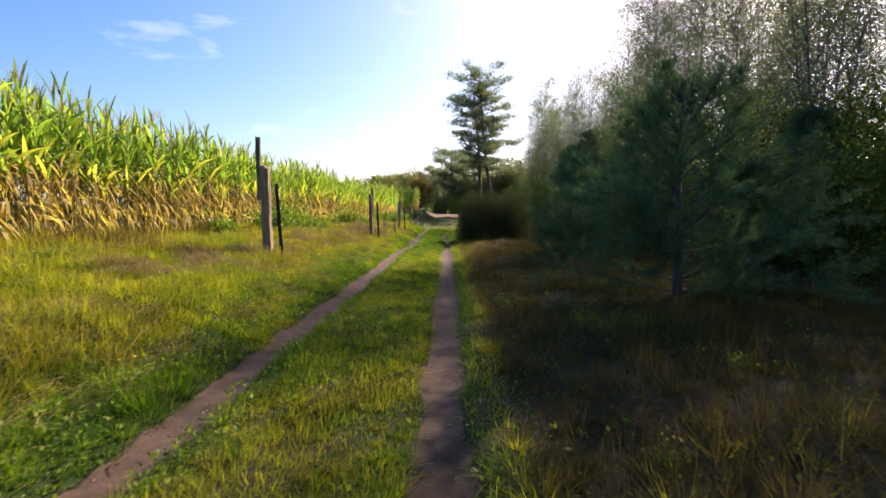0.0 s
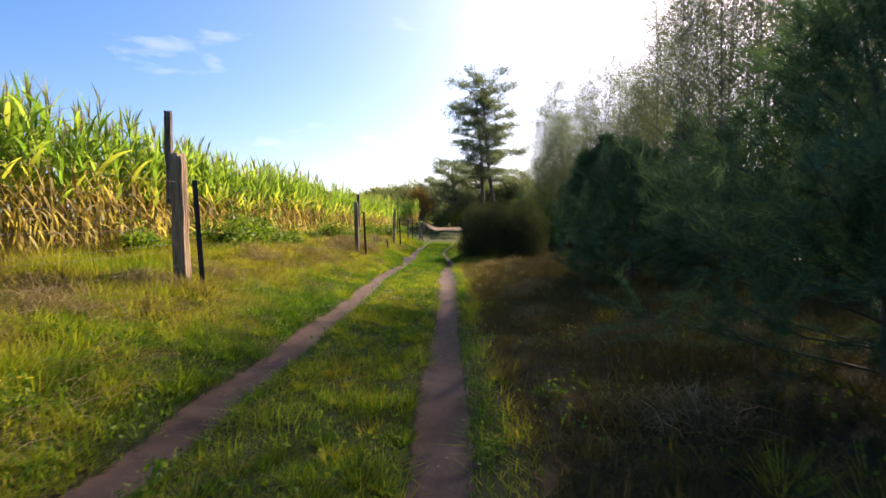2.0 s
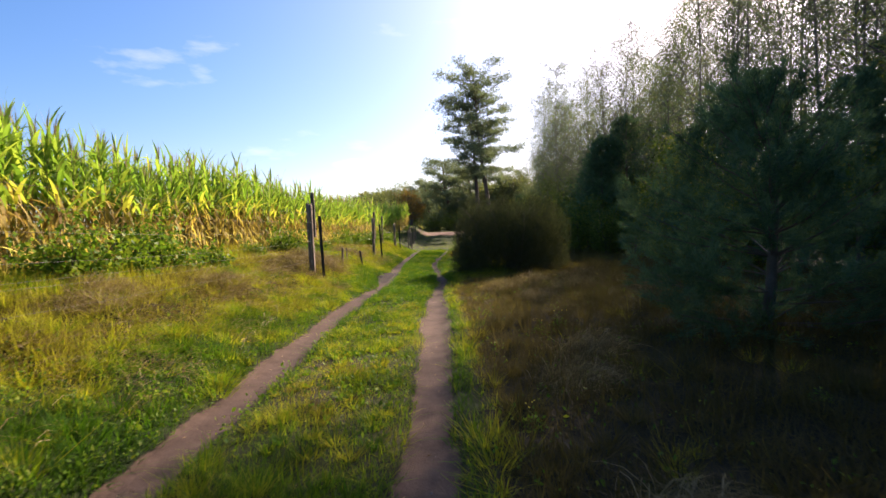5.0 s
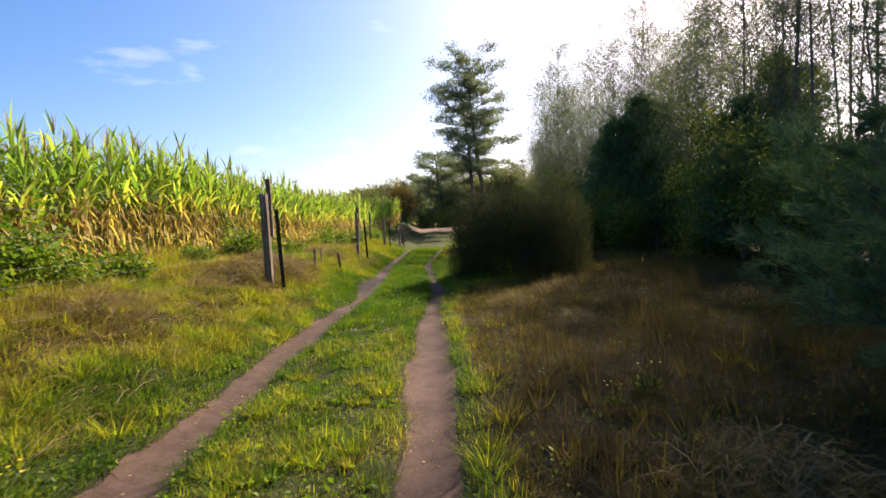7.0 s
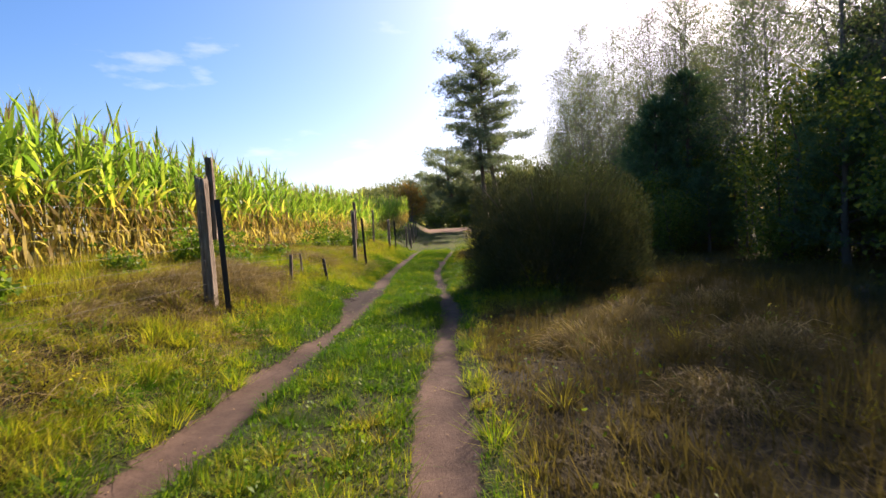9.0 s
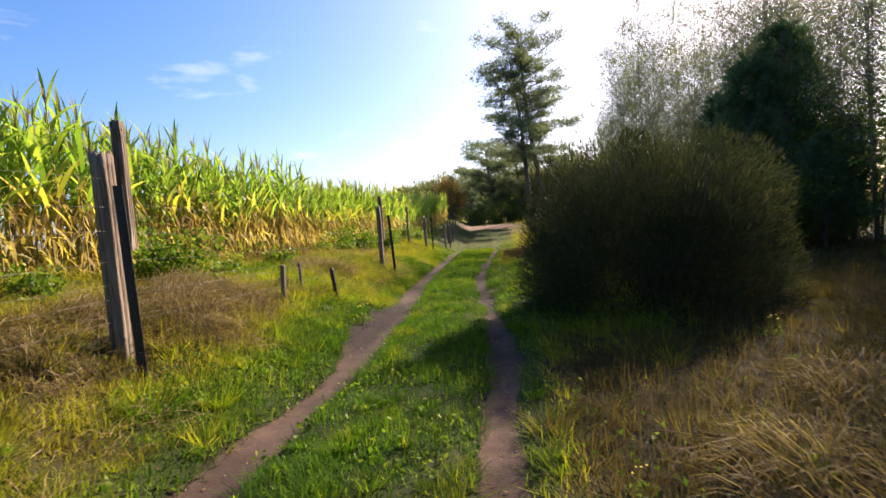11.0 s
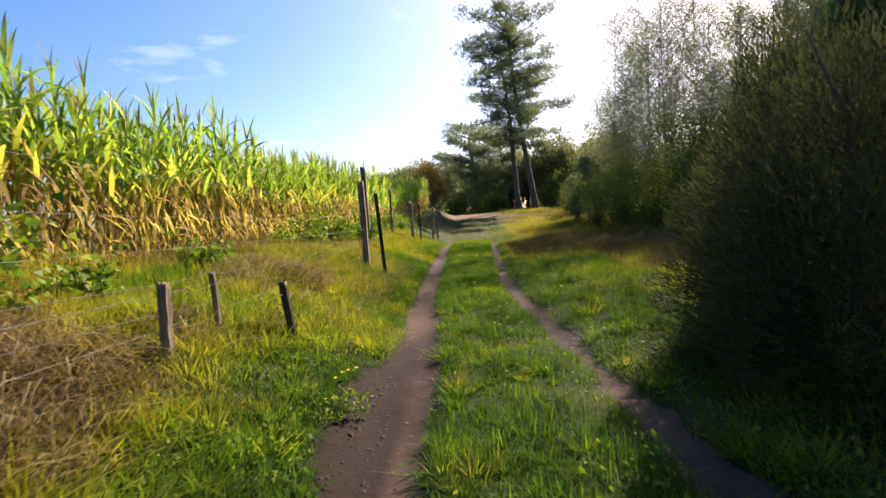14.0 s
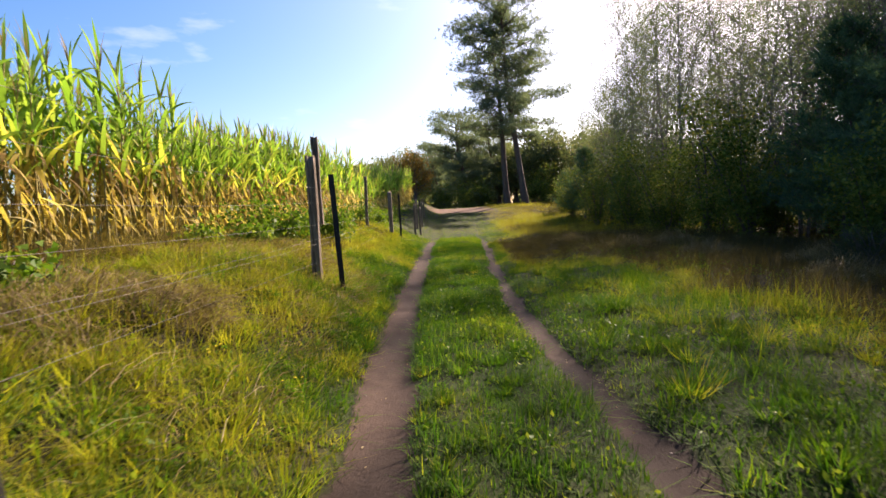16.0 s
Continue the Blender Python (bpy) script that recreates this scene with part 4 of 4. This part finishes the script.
def steel_mesh(h):
    """A T-section steel fence post with studs."""
    bm = bmesh.new()
    for sx, sy, cx, cy in ((0.068, 0.008, 0, 0), (0.008, 0.055, 0, 0.031)):
        g = bmesh.ops.create_cube(bm, size=1)
        bmesh.ops.scale(bm, vec=(sx, sy, h + 0.3), verts=g["verts"])
        bmesh.ops.translate(bm, vec=(cx, cy, h / 2 - 0.15), verts=g["verts"])
    for i in range(9):
        g = bmesh.ops.create_cube(bm, size=1)
        bmesh.ops.scale(bm, vec=(0.018, 0.014, 0.02), verts=g["verts"])
        bmesh.ops.translate(bm, vec=(0, -0.010, 0.25 + i * (h - 0.3) / 9), verts=g["verts"])
    me = bpy.data.meshes.new("steel_post")
    bm.to_mesh(me)
    bm.free()
    me.materials.append(M_STEEL)
    return me


def wire_mesh(points, radius=0.0012):
    return tri_mesh("wire", *tube(points, np.full(len(points), radius), 4), M_WIRE)


def sag(a, b, drop, k=7):
    t = np.linspace(0, 1, k)
    p = np.outer(1 - t, a) + np.outer(t, b)
    p[:, 2] -= drop * 4 * t * (1 - t)
    return p


def build_fence():
    top = new("wire_fence")
    tagged(top, "weathered wooden and black steel posts strung with slack wire", "fence")
    steel = steel_mesh(1.55)
    # y, wood x, wood y, steel x, main height, main size, plank (dx, low, high), tilt of the steel
    pairs = ((-3.70, 10.75, -3.41, 10.75, 1.84, (0.18, 0.17), (-0.135, 1.15, 2.46), -3.5),
             (-2.97, 21.1, -2.63, 20.85, 1.74, (0.135, 0.14), (0.055, 0.9, 2.02), -2.5),
             (-2.62, 30.7, -2.26, 30.5, 1.70, (0.12, 0.13), (0.045, 0.8, 1.98), -3.0),
             (-2.66, 42.0, -2.33, 42.0, 1.5, (0.14, 0.14), None, -1.0),
             (-2.1, 50.5, -1.95, 50.5, 1.5, (0.13, 0.13), None, 0.0))
    anchors = [(-4.4, 1.0)]
    for i, (wx, wy, sx, sy, h, (w, d), plank, tilt) in enumerate(pairs):
        p = child("wooden_post", post_mesh("wooden_post", w, d, h, M_WOOD if i == 0 else M_WOOD_GREY, 200 + i, 0.04), top, "split weathered wooden post")
        p.matrix_basis = Matrix.Translation((wx, wy, float(ground_z(wx, wy)))) @ Matrix.Rotation(radians(-1.0), 4, "Y")
        if plank:
            dx, lo, hi = plank
            q = child("plank", post_mesh("plank", 0.095, 0.07, hi - lo, M_WOOD_GREY, 220 + i, 0.02, 0.0), p, "grey plank nailed on as an extension")
            q.matrix_basis = Matrix.Translation((dx, 0.02 if i == 0 else 0.15, lo))
        s = child("steel_post", steel, top, "black steel post")
        s.matrix_basis = Matrix.Translation((sx, sy, float(ground_z(sx, sy)))) @ Matrix.Rotation(radians(tilt), 4, "Y") @ Matrix.Rotation(radians(20), 4, "Z")
        anchors.append((wx + 0.02, wy - d / 2))
    for wx, wy, h in ((-3.4, 41.2, 1.75), (-2.0, 46.0, 1.4), (-1.95, 54.0, 1.4), (-1.9, 56.5, 1.3), (-1.85, 47.8, 1.3), (-1.9, 52.2, 1.35)):
        p = child("wooden_post", post_mesh("wooden_post", 0.1, 0.1, h, M_WOOD_GREY, int(300 + wy), 0.03), top, "thin grey wooden post")
        p.matrix_basis = Matrix.Translation((wx, wy, float(ground_z(wx, wy))))
    r = np.random.default_rng(4)
    for (ax, ay), (bx, by) in zip(anchors[:-1], anchors[1:]):
        za, zb = float(ground_z(ax, ay)), float(ground_z(bx, by))
        for hgt in (0.32, 0.55, 0.62, 0.82, 1.08, 1.3, 1.5):
            a = np.array((ax, ay, za + hgt + r.normal(0, 0.02)))
            b = np.array((bx, by, zb + hgt + r.normal(0, 0.02)))
            child("wire", wire_mesh(sag(a, b, r.uniform(0.02, 0.1))), top)
    low = new("stake_fence")
    tagged(low, "three short grey stakes holding slack wire in the grass", "fence")
    # two grey wooden stakes, then a third of black steel
    for k, (x, y, h, w, tilt, mat) in enumerate(((-2.80, 24.2, 0.47, 0.062, 2.0, M_WOOD_GREY), (-2.76, 24.85, 0.47, 0.042, -2.5, M_WOOD_GREY), (-2.36, 25.35, 0.50, 0.06, -7.0, M_STEEL))):
        s = child("stake", post_mesh("stake", w, w * 0.9, h, mat, 260 + k, 0.015), low, "black steel stake" if k == 2 else "")
        s.matrix_basis = Matrix.Translation((x, y, float(ground_z(x, y)))) @ Matrix.Rotation(radians(tilt), 4, "Y")
    pts = [(-3.3, 21.0), (-2.80, 24.2), (-2.76, 24.85), (-2.37, 25.2)]
    for hgt in (0.18, 0.3, 0.42):
        for (ax, ay), (bx, by) in zip(pts[:-1], pts[1:]):
            a, b = np.array((ax, ay, float(ground_z(ax, ay)) + hgt)), np.array((bx, by, float(ground_z(bx, by)) + hgt * 0.95))
            child("wire", wire_mesh(sag(a, b, 0.04)), low)


build_fence()


# grass
def build_grass(name, label, n, xr, yr, keep, height, width=0.006, seed=1, clump=0.0):
    """Grass blades over a stretch of ground; keep and height are functions of the plan."""
    r = np.random.default_rng(seed)
    x, y = r.uniform(*xr, n), r.uniform(*yr, n)
    if clump:
        # part of the blades stand in scattered tufts
        k = n // 60
        cx, cy = r.uniform(*xr, k), r.uniform(*yr, k)
        m = n * 2 // 5
        pick = r.integers(k, size=m)
        x[:m], y[:m] = cx[pick] + r.normal(0, clump, m), cy[pick] + r.normal(0, clump, m)
    ok = r.random(n) < keep(x, y)
    x, y = x[ok], y[ok]
    clear = r.random(len(x)) > soil_mask(x, y) * 1.25
    x, y = x[clear], y[clear]
    n = len(x)
    h = height(x, y) * r.uniform(0.5, 1.25, n)
    yaw = r.uniform(0, 6.28, n)
    lean = np.abs(r.normal(0.85, 0.6, n)) + 0.05
    z = ground_z(x, y) - 0.01
    out = np.stack([np.cos(yaw), np.sin(yaw), np.zeros(n)], 1)
    base = np.stack([x, y, z], 1)
    tip = base + out * (h * lean * 1.1)[:, None] + np.array([0, 0, 1]) * (h * np.maximum(0.35, 1 - 0.5 * lean))[:, None]
    tw = yaw + np.pi / 2 + r.normal(0, 0.5, n)
    side = np.stack([np.cos(tw), np.sin(tw), np.zeros(n)], 1)
    w = width * r.uniform(0.6, 1.4, n)
    wd = np.stack([w, w * 0], 1)
    v, f = ribbons(np.stack([base, tip], 1), side, wd)
    dry = np.clip(dryness(x, y) + r.normal(0, 0.09, n) - 0.15, -0.15, 0.95)
    ob = new(name, tri_mesh(name, v, f, M_GRASS, {"dry": np.repeat(dry, 3)}))
    return tagged(ob, label, "grass", kind="stuff")


def centre_keep(x, y):
    return ((x > rut_left(y)) & (x < rut_right(y))) * (0.85 + 0.15 * smooth(0.3, 0.6, fnoise(x, y, 0.8, 50)))


build_grass("centre_strip_grass", "short trodden green grass between the wheel ruts", 380000, (-1.7, 1.0), (1.2, 46), centre_keep,
            lambda x, y: 0.055 + 0.10 * smooth(0.3, 0.75, fnoise(x, y, 0.5, 51)) + 0.02 * smooth(18, 24, y), 0.008, 1, 0.05)
build_grass("bank_grass", "long yellow-green and straw-coloured grass on the sunny bank", 520000, (-7.6, -1.2), (1.5, 46),
            lambda x, y: ((x < rut_left(y)) & (x > corn_x(y) - 0.5)) * (1 - 0.4 * smooth(24, 46, y)) * (1 - 0.4 * smooth(-3.5, -6, x)),
            lambda x, y: 0.07 + 0.15 * left_far(x, y) * smooth(0.3, 0.75, fnoise(x, y, 0.75, 61)) + 0.06 * left_far(x, y) + 0.08 * smooth(-3.5, -5, x) + 0.2 * smooth(corn_x(y) + 1.3, corn_x(y) + 0.4, x), 0.011, 2, 0.09)
build_grass("verge_grass", "rough brown and green grass at the edge of the wood", 420000, (0.0, 10.5), (1.2, 56),
            lambda x, y: (x > rut_right(y)) * (1 - 0.6 * smooth(4, 10, x)) * (1 - 0.45 * smooth(26, 56, y)),
            lambda x, y: 0.08 + right_far(x, y) * (0.11 + 0.26 * smooth(0.3, 0.75, fnoise(x, y, 0.9, 64))) * (1 - 0.45 * smooth(22, 26, y) * (x < 2.5)), 0.0085, 3, 0.10)
build_grass("rut_edge_grass", "short green grass along the edges of the ruts", 260000, (-3.2, 1.9), (1.2, 42),
            lambda x, y: ((x < rut_left(y)) & (x > rut_left(y) - 1.3)) * 1.0 + ((x > rut_right(y)) & (x < rut_right(y) + 1.3)) * 1.0,
            lambda x, y: 0.06 + 0.10 * smooth(0.3, 0.7, fnoise(x, y, 0.4, 69)), 0.010, 6, 0.05)
build_grass("meadow_grass", "sunlit grass round the sandy cross track", 170000, (-9, 16), (44, 74),
            lambda x, y: (1 - road_mask(x, y)) * ((x > corn_x(y)) | (y > 60)), lambda x, y: 0.07 + 0.34 * fnoise(x, y, 3, 66) * smooth(2.0, 4.5, x) + 0.1 * smooth(-2, -4, x), 0.02, 4)


# dead straw lying over the bank, and litter on the track
def build_straw():
    r = np.random.default_rng(21)
    n = 40000
    x, y = r.uniform(-5.6, -1.9, n), r.uniform(2, 36, n)
    ok = (r.random(n) < smooth(0.42, 0.62, fnoise(x, y, 1.5, 81))) & (x < rut_left(y) - 0.45) & (x > corn_x(y) + 0.2)
    x, y = x[ok], y[ok]
    n = len(x)
    a = r.normal(0.6, 0.9, n)
    L = r.uniform(0.1, 0.3, n)
    z = ground_z(x, y) + r.uniform(0.03, 0.13, n)
    p0 = np.stack([x, y, z], 1)
    d = np.stack([np.cos(a), np.sin(a), r.normal(0.05, 0.25, n)], 1)
    line = np.stack([p0, p0 + d * (L * 0.5)[:, None] + np.array([0, 0, 0.03]), p0 + d * L[:, None]], 1)
    side = unit(np.cross(d, r.normal(size=(n, 3))))
    v, f = ribbons(line, side, np.repeat(np.array([[0.003, 0.003, 0.0]]), n, 0))
    tagged(new("dead_straw", tri_mesh("dead_straw", v, f, M_LITTER)), "dead straw stems lying over the bank", "straw", kind="stuff")


def build_straw_mounds():
    """Collapsed heaps of long dead grass, each blade arching over."""
    r = np.random.default_rng(24)
    heaps = [(-3.1, 22.2, 0.55), (-2.75, 22.9, 0.45), (-3.5, 22.8, 0.6), (-3.25, 23.6, 0.5), (-2.6, 22.0, 0.4), (-3.9, 23.6, 0.6), (-3.7, 21.6, 0.5), (-2.9, 24.6, 0.35), (-3.3, 26.6, 0.5), (-3.0, 27.6, 0.45), (-3.6, 27.4, 0.5),
             (-4.0, 10.2, 0.55), (-4.4, 9.2, 0.6), (-3.9, 8.4, 0.5), (-4.6, 7.4, 0.55), (-3.7, 7.2, 0.4), (-3.6, 11.6, 0.45), (-4.2, 12.2, 0.5), (-3.9, 14.4, 0.45), (-4.4, 15.2, 0.5), (-3.6, 17.0, 0.45), (-3.1, 20.4, 0.45), (-3.4, 19.4, 0.45),
             (1.6, 19.4, 0.45), (2.4, 20.2, 0.5), (3.0, 18.8, 0.5), (2.0, 17.6, 0.4), (3.6, 20.8, 0.5), (1.3, 12.6, 0.4), (1.7, 13.6, 0.45), (1.2, 10.4, 0.35), (1.5, 6.6, 0.4), (4.6, 18.4, 0.5), (5.0, 28.6, 0.6), (4.2, 30.4, 0.6), (5.6, 32.4, 0.6), (4.6, 34.4, 0.6), (3.8, 36.6, 0.6), (5.4, 37.4, 0.6), (3.2, 39.6, 0.6)]
    lines = []
    for cx, cy, size in heaps:
        n = int(560 * size / 0.5)
        lay = r.uniform(0, 6.28)
        a = r.normal(lay, 1.1, n)
        rad = size * np.sqrt(r.uniform(0, 1, n)) * 0.9
        b = r.uniform(0, 6.28, n)
        x, y = cx + np.cos(b) * rad, cy + np.sin(b) * rad
        z = ground_z(x, y) - 0.01
        up = (0.06 + 0.24 * np.exp(-(rad / size * 1.3) ** 2)) * r.uniform(0.5, 1.2, n) * (size / 0.5)
        L = r.uniform(0.2, 0.5, n)
        t = np.linspace(0, 1, 5)
        run = L[:, None] * t ** 1.3
        lift = up[:, None] * np.sin(np.clip(t * 1.25, 0, 1.25) * 2.3)
        sway = r.normal(0, 0.05, n)[:, None] * t ** 2
        lines.append(np.stack([x[:, None] + np.cos(a)[:, None] * run - np.sin(a)[:, None] * sway, y[:, None] + np.sin(a)[:, None] * run + np.cos(a)[:, None] * sway, z[:, None] + np.maximum(lift, 0.01)], 2))
    line = np.concatenate(lines)
    ok = soil_mask(line[:, 0, 0], line[:, 0, 1]) < 0.3
    line = line[ok]
    n = len(line)
    d = unit(line[:, 2] - line[:, 0])
    side = unit(np.cross(d, r.normal(size=(n, 3))))
    w = r.uniform(0.003, 0.007, n)[:, None] * np.array([[0.8, 1.0, 0.9, 0.6, 0.0]])
    v, f = ribbons(line, side, w)
    tagged(new("straw_heaps", tri_mesh("straw_heaps", v, f, M_STRAW)), "collapsed heaps of long dead grass on the verges", "dead grass", kind="stuff")


def build_litter():
    r = np.random.default_rng(22)
    n = 900
    y = r.uniform(1.5, 40, n)
    x = np.where(r.random(n) < 0.5, rut_left(y), rut_right(y)) + r.normal(0, 0.22, n)
    at = np.stack([x, y, ground_z(x, y) + 0.008], 1)
    v, f = leaf_cloud(at, np.full(n, 0.028), r, 0.0, 0.7)
    v = v.reshape(-1, 4, 3)
    v[:, :, 2] = at[:, None, 2] + (v[:, :, 2] - at[:, None, 2]) * 0.25
    tagged(new("leaf_litter", tri_mesh("leaf_litter", v.reshape(-1, 3), f, M_LITTER)), "small fallen leaves scattered on the ruts", "leaf litter", kind="stuff")
    bits = []
    for k in range(120):
        yy = r.uniform(1.5, 38)
        xx = float(rut_right(yy) + 0.17 * r.choice((-1, 1)) if r.random() < 0.6 else rut_left(yy) + 0.2 * r.choice((-1, 1))) + r.normal(0, 0.07)
        s = r.uniform(0.005, 0.012)
        zz = float(ground_z(xx, yy))
        ang = np.linspace(0, 2 * np.pi, 6, endpoint=False)
        ring = np.stack([np.cos(ang), np.sin(ang), np.zeros(6)], 1) * r.uniform(0.8, 1.2, (6, 1))
        v = np.concatenate([ring * s + (0, 0, -0.2 * s), ring * s * 0.6 + (0, 0, s * 0.55), [(0, 0, s * 0.7)]]) + (xx, yy, zz)
        f = []
        for j in range(6):
            q = (j + 1) % 6
            f += [(j, q, 6 + q), (j, 6 + q, 6 + j), (6 + j, 6 + q, 12)]
        bits.append((v, f))
    clods = []
    for k in range(150):
        yy = r.normal(24.0, 0.55)
        xx = float(rut_left(yy)) - 0.1 - abs(r.normal(0, 0.17))
        s = 0.006 + 0.016 * r.random() ** 2
        ang = np.linspace(0, 2 * np.pi, 7, endpoint=False)
        ring = np.stack([np.cos(ang), np.sin(ang), np.zeros(7)], 1) * r.uniform(0.6, 1.3, (7, 1))
        low, up = ring * s + (0, 0, -0.3 * s), ring * s * r.uniform(0.4, 0.8) + np.stack([np.zeros(7), np.zeros(7), s * r.uniform(0.1, 0.45, 7)], 1)
        v = np.concatenate([low, up, [(0, 0, s * 0.35)]]) + (xx, yy, float(ground_z(xx, yy)))
        f = []
        for j in range(7):
            q = (j + 1) % 7
            f += [(j, q, 7 + q), (j, 7 + q, 7 + j), (7 + j, 7 + q, 14)]
        clods.append((v, f))
    tagged(new("earth_clods", tri_mesh("earth_clods", *join_arrays(clods), M_CLOD)), "dark churned clods of earth beside the wheel rut", "earth", kind="stuff")
    tagged(new("pebbles", tri_mesh("pebbles", *join_arrays(bits), M_STONE)), "small pale pebbles along the rut edges", "pebbles", kind="stuff")


def build_herbs():
    """Leafy herbs near the ruts, some with yellow flowers."""
    r = np.random.default_rng(23)

    def herb(seed, flowers):
        q = np.random.default_rng(seed)
        n = 90
        a = q.uniform(0, 6.28, n)
        rad = 0.16 * np.sqrt(q.uniform(0, 1, n))
        at = np.stack([np.cos(a) * rad, np.sin(a) * rad, q.uniform(0.02, 0.2, n) * (1.2 - rad / 0.2)], 1)
        stems = [tube(np.array([(0, 0, -0.02), (q.normal(0, 0.03), q.normal(0, 0.03), 0.12), (q.normal(0, 0.06), q.normal(0, 0.06), 0.26)]), (0.004, 0.003, 0.002), 4) for _ in range(4)]
        top = new("wild_herb")
        tagged(top, "low green herb with small yellow flowers in the grass" if flowers else "low leafy green herb in the grass", "herb", "herbs along the track")
        child("stem", tri_mesh("herb_stem", *join_arrays(stems[:1]), M_STALK), top)
        child("leaves", tri_mesh("herb_leaves", *leaf_cloud(at, np.full(n, 0.05), q, 0.4, 0.5), M_WEED), top)
        if flowers:
            fa = np.array([(q.normal(0, 0.06), q.normal(0, 0.06), q.uniform(0.22, 0.3)) for _ in range(4)])
            for p in fa:
                ang = np.linspace(0, 2 * np.pi, 8, endpoint=False)
                ring = p + np.stack([np.cos(ang) * 0.014, np.sin(ang) * 0.014, np.where(np.arange(8) % 2, 0.004, 0.0)], 1)
                fl = np.concatenate([ring, [p + (0, 0, -0.004)]])
                child("flower", tri_mesh("herb_flower", fl, [(j, (j + 1) % 8, 8) for j in range(8)], M_PETAL), top, "small yellow flower")
        return top
    kinds = [herb(400, True), herb(401, False), herb(402, False)]
    spots = []
    for k in range(170):
        y = r.uniform(2, 34)
        if r.random() < 0.75:
            x = rut_left(y) - 0.3 - abs(r.normal(0, 0.7))
        else:
            x = rut_right(y) + 0.4 + abs(r.normal(0, 1.6))
        spots.append((float(x), y, 1 if r.random() < 0.78 else 0))
    for k, (x, y, plain) in enumerate(spots):
        m = stand(x, y, r.uniform(0, 6.28), r.uniform(0.45, 0.95), 0.0)
        if k < 3:
            kinds[k].matrix_basis = m
        else:
            copy_thing(kinds[int(r.integers(1, 3))] if plain else kinds[0], m)


def build_tussocks():
    """Thick tufts that make the rough grass uneven."""
    r = np.random.default_rng(31)
    cx, cy, size, dry = [], [], [], []
    for xr, n, s in (((-5.4, -1.7), 2300, 0.19), ((0.4, 7.0), 2300, 0.17), ((-1.25, -0.2), 800, 0.1)):
        y = r.uniform(1.5, 42, n)
        x = r.uniform(*xr, n)
        ok = (soil_mask(x, y) < 0.2) & (x > corn_x(y) + 0.2)
        x, y = x[ok], y[ok]
        cx.append(x)
        cy.append(y)
        size.append(s * r.uniform(0.55, 1.5, len(x)))
        dry.append(dryness(x, y) + r.normal(0, 0.22, len(x)))
    cx, cy, size, dry = (np.concatenate(v) for v in (cx, cy, size, dry))
    k = 70
    n = len(cx) * k
    c = np.repeat(np.stack([cx, cy], 1), k, 0)
    s = np.repeat(size, k)
    a = r.uniform(0, 6.28, n)
    rad = s * 0.45 * np.sqrt(r.uniform(0, 1, n))
    x, y = c[:, 0] + np.cos(a) * rad, c[:, 1] + np.sin(a) * rad
    base = np.stack([x, y, ground_z(x, y) - 0.01], 1)
    out = np.stack([np.cos(a), np.sin(a), np.zeros(n)], 1)
    h = s * r.uniform(0.5, 1.15, n)
    tip = base + out * (h * r.uniform(0.3, 1.2, n))[:, None] + np.array([0, 0, 1]) * (h * r.uniform(0.55, 1.0, n))[:, None]
    tw = a + np.pi / 2 + r.normal(0, 0.5, n)
    side = np.stack([np.cos(tw), np.sin(tw), np.zeros(n)], 1)
    w = 0.0075 * r.uniform(0.7, 1.4, n)
    v, f = ribbons(np.stack([base, tip], 1), side, np.stack([w, w * 0], 1))
    d = np.clip(np.repeat(dry, k) + r.normal(0, 0.06, n) - 0.15, -0.15, 0.85)
    tagged(new("grass_tussocks", tri_mesh("grass_tussocks", v, f, M_GRASS, {"dry": np.repeat(d, 3)})), "uneven grass tussocks, some green and some straw-coloured", "grass", kind="stuff")


def build_forbs():
    """Low clover, plantain and other small leaves that mat the grass beside the ruts."""
    r = np.random.default_rng(37)
    at, size = [], []
    for n, xr, yr, fall in ((60000, (-3.6, -1.3), (2, 34), True), (22000, (-1.5, 0.2), (2, 34), False), (60000, (0.1, 4.2), (2, 36), False)):
        x, y = r.uniform(*xr, n), r.uniform(*yr, n)
        keep = smooth(0.4, 0.62, fnoise(x, y, 0.8, 91)) * (1 - soil_mask(x, y) * 1.3)
        if fall:
            keep = keep * (1 - 0.75 * smooth(rut_left(y) - 0.7, rut_left(y) - 2.0, x))
        if xr[0] > 0:
            keep = keep * (0.25 + 0.75 * smooth(20.5, 24, y)) * (x > rut_right(y))
        ok = r.random(n) < keep
        x, y = x[ok], y[ok]
        h = 0.02 + 0.13 * r.random(len(x)) ** 1.5 * smooth(0.35, 0.7, fnoise(x, y, 0.35, 92))
        at.append(np.stack([x, y, ground_z(x, y) + h], 1))
        size.append(r.uniform(0.018, 0.045, len(x)))
    v, f = leaf_cloud(np.concatenate(at), np.concatenate(size), r, 0.3, 0.6)
    tagged(new("low_forbs", tri_mesh("low_forbs", v, f, M_WEED)), "low clover and other small green leaves matted in the grass", "low plants", kind="stuff")


build_tussocks()
build_forbs()
build_straw()
build_straw_mounds()
build_litter()
build_herbs()
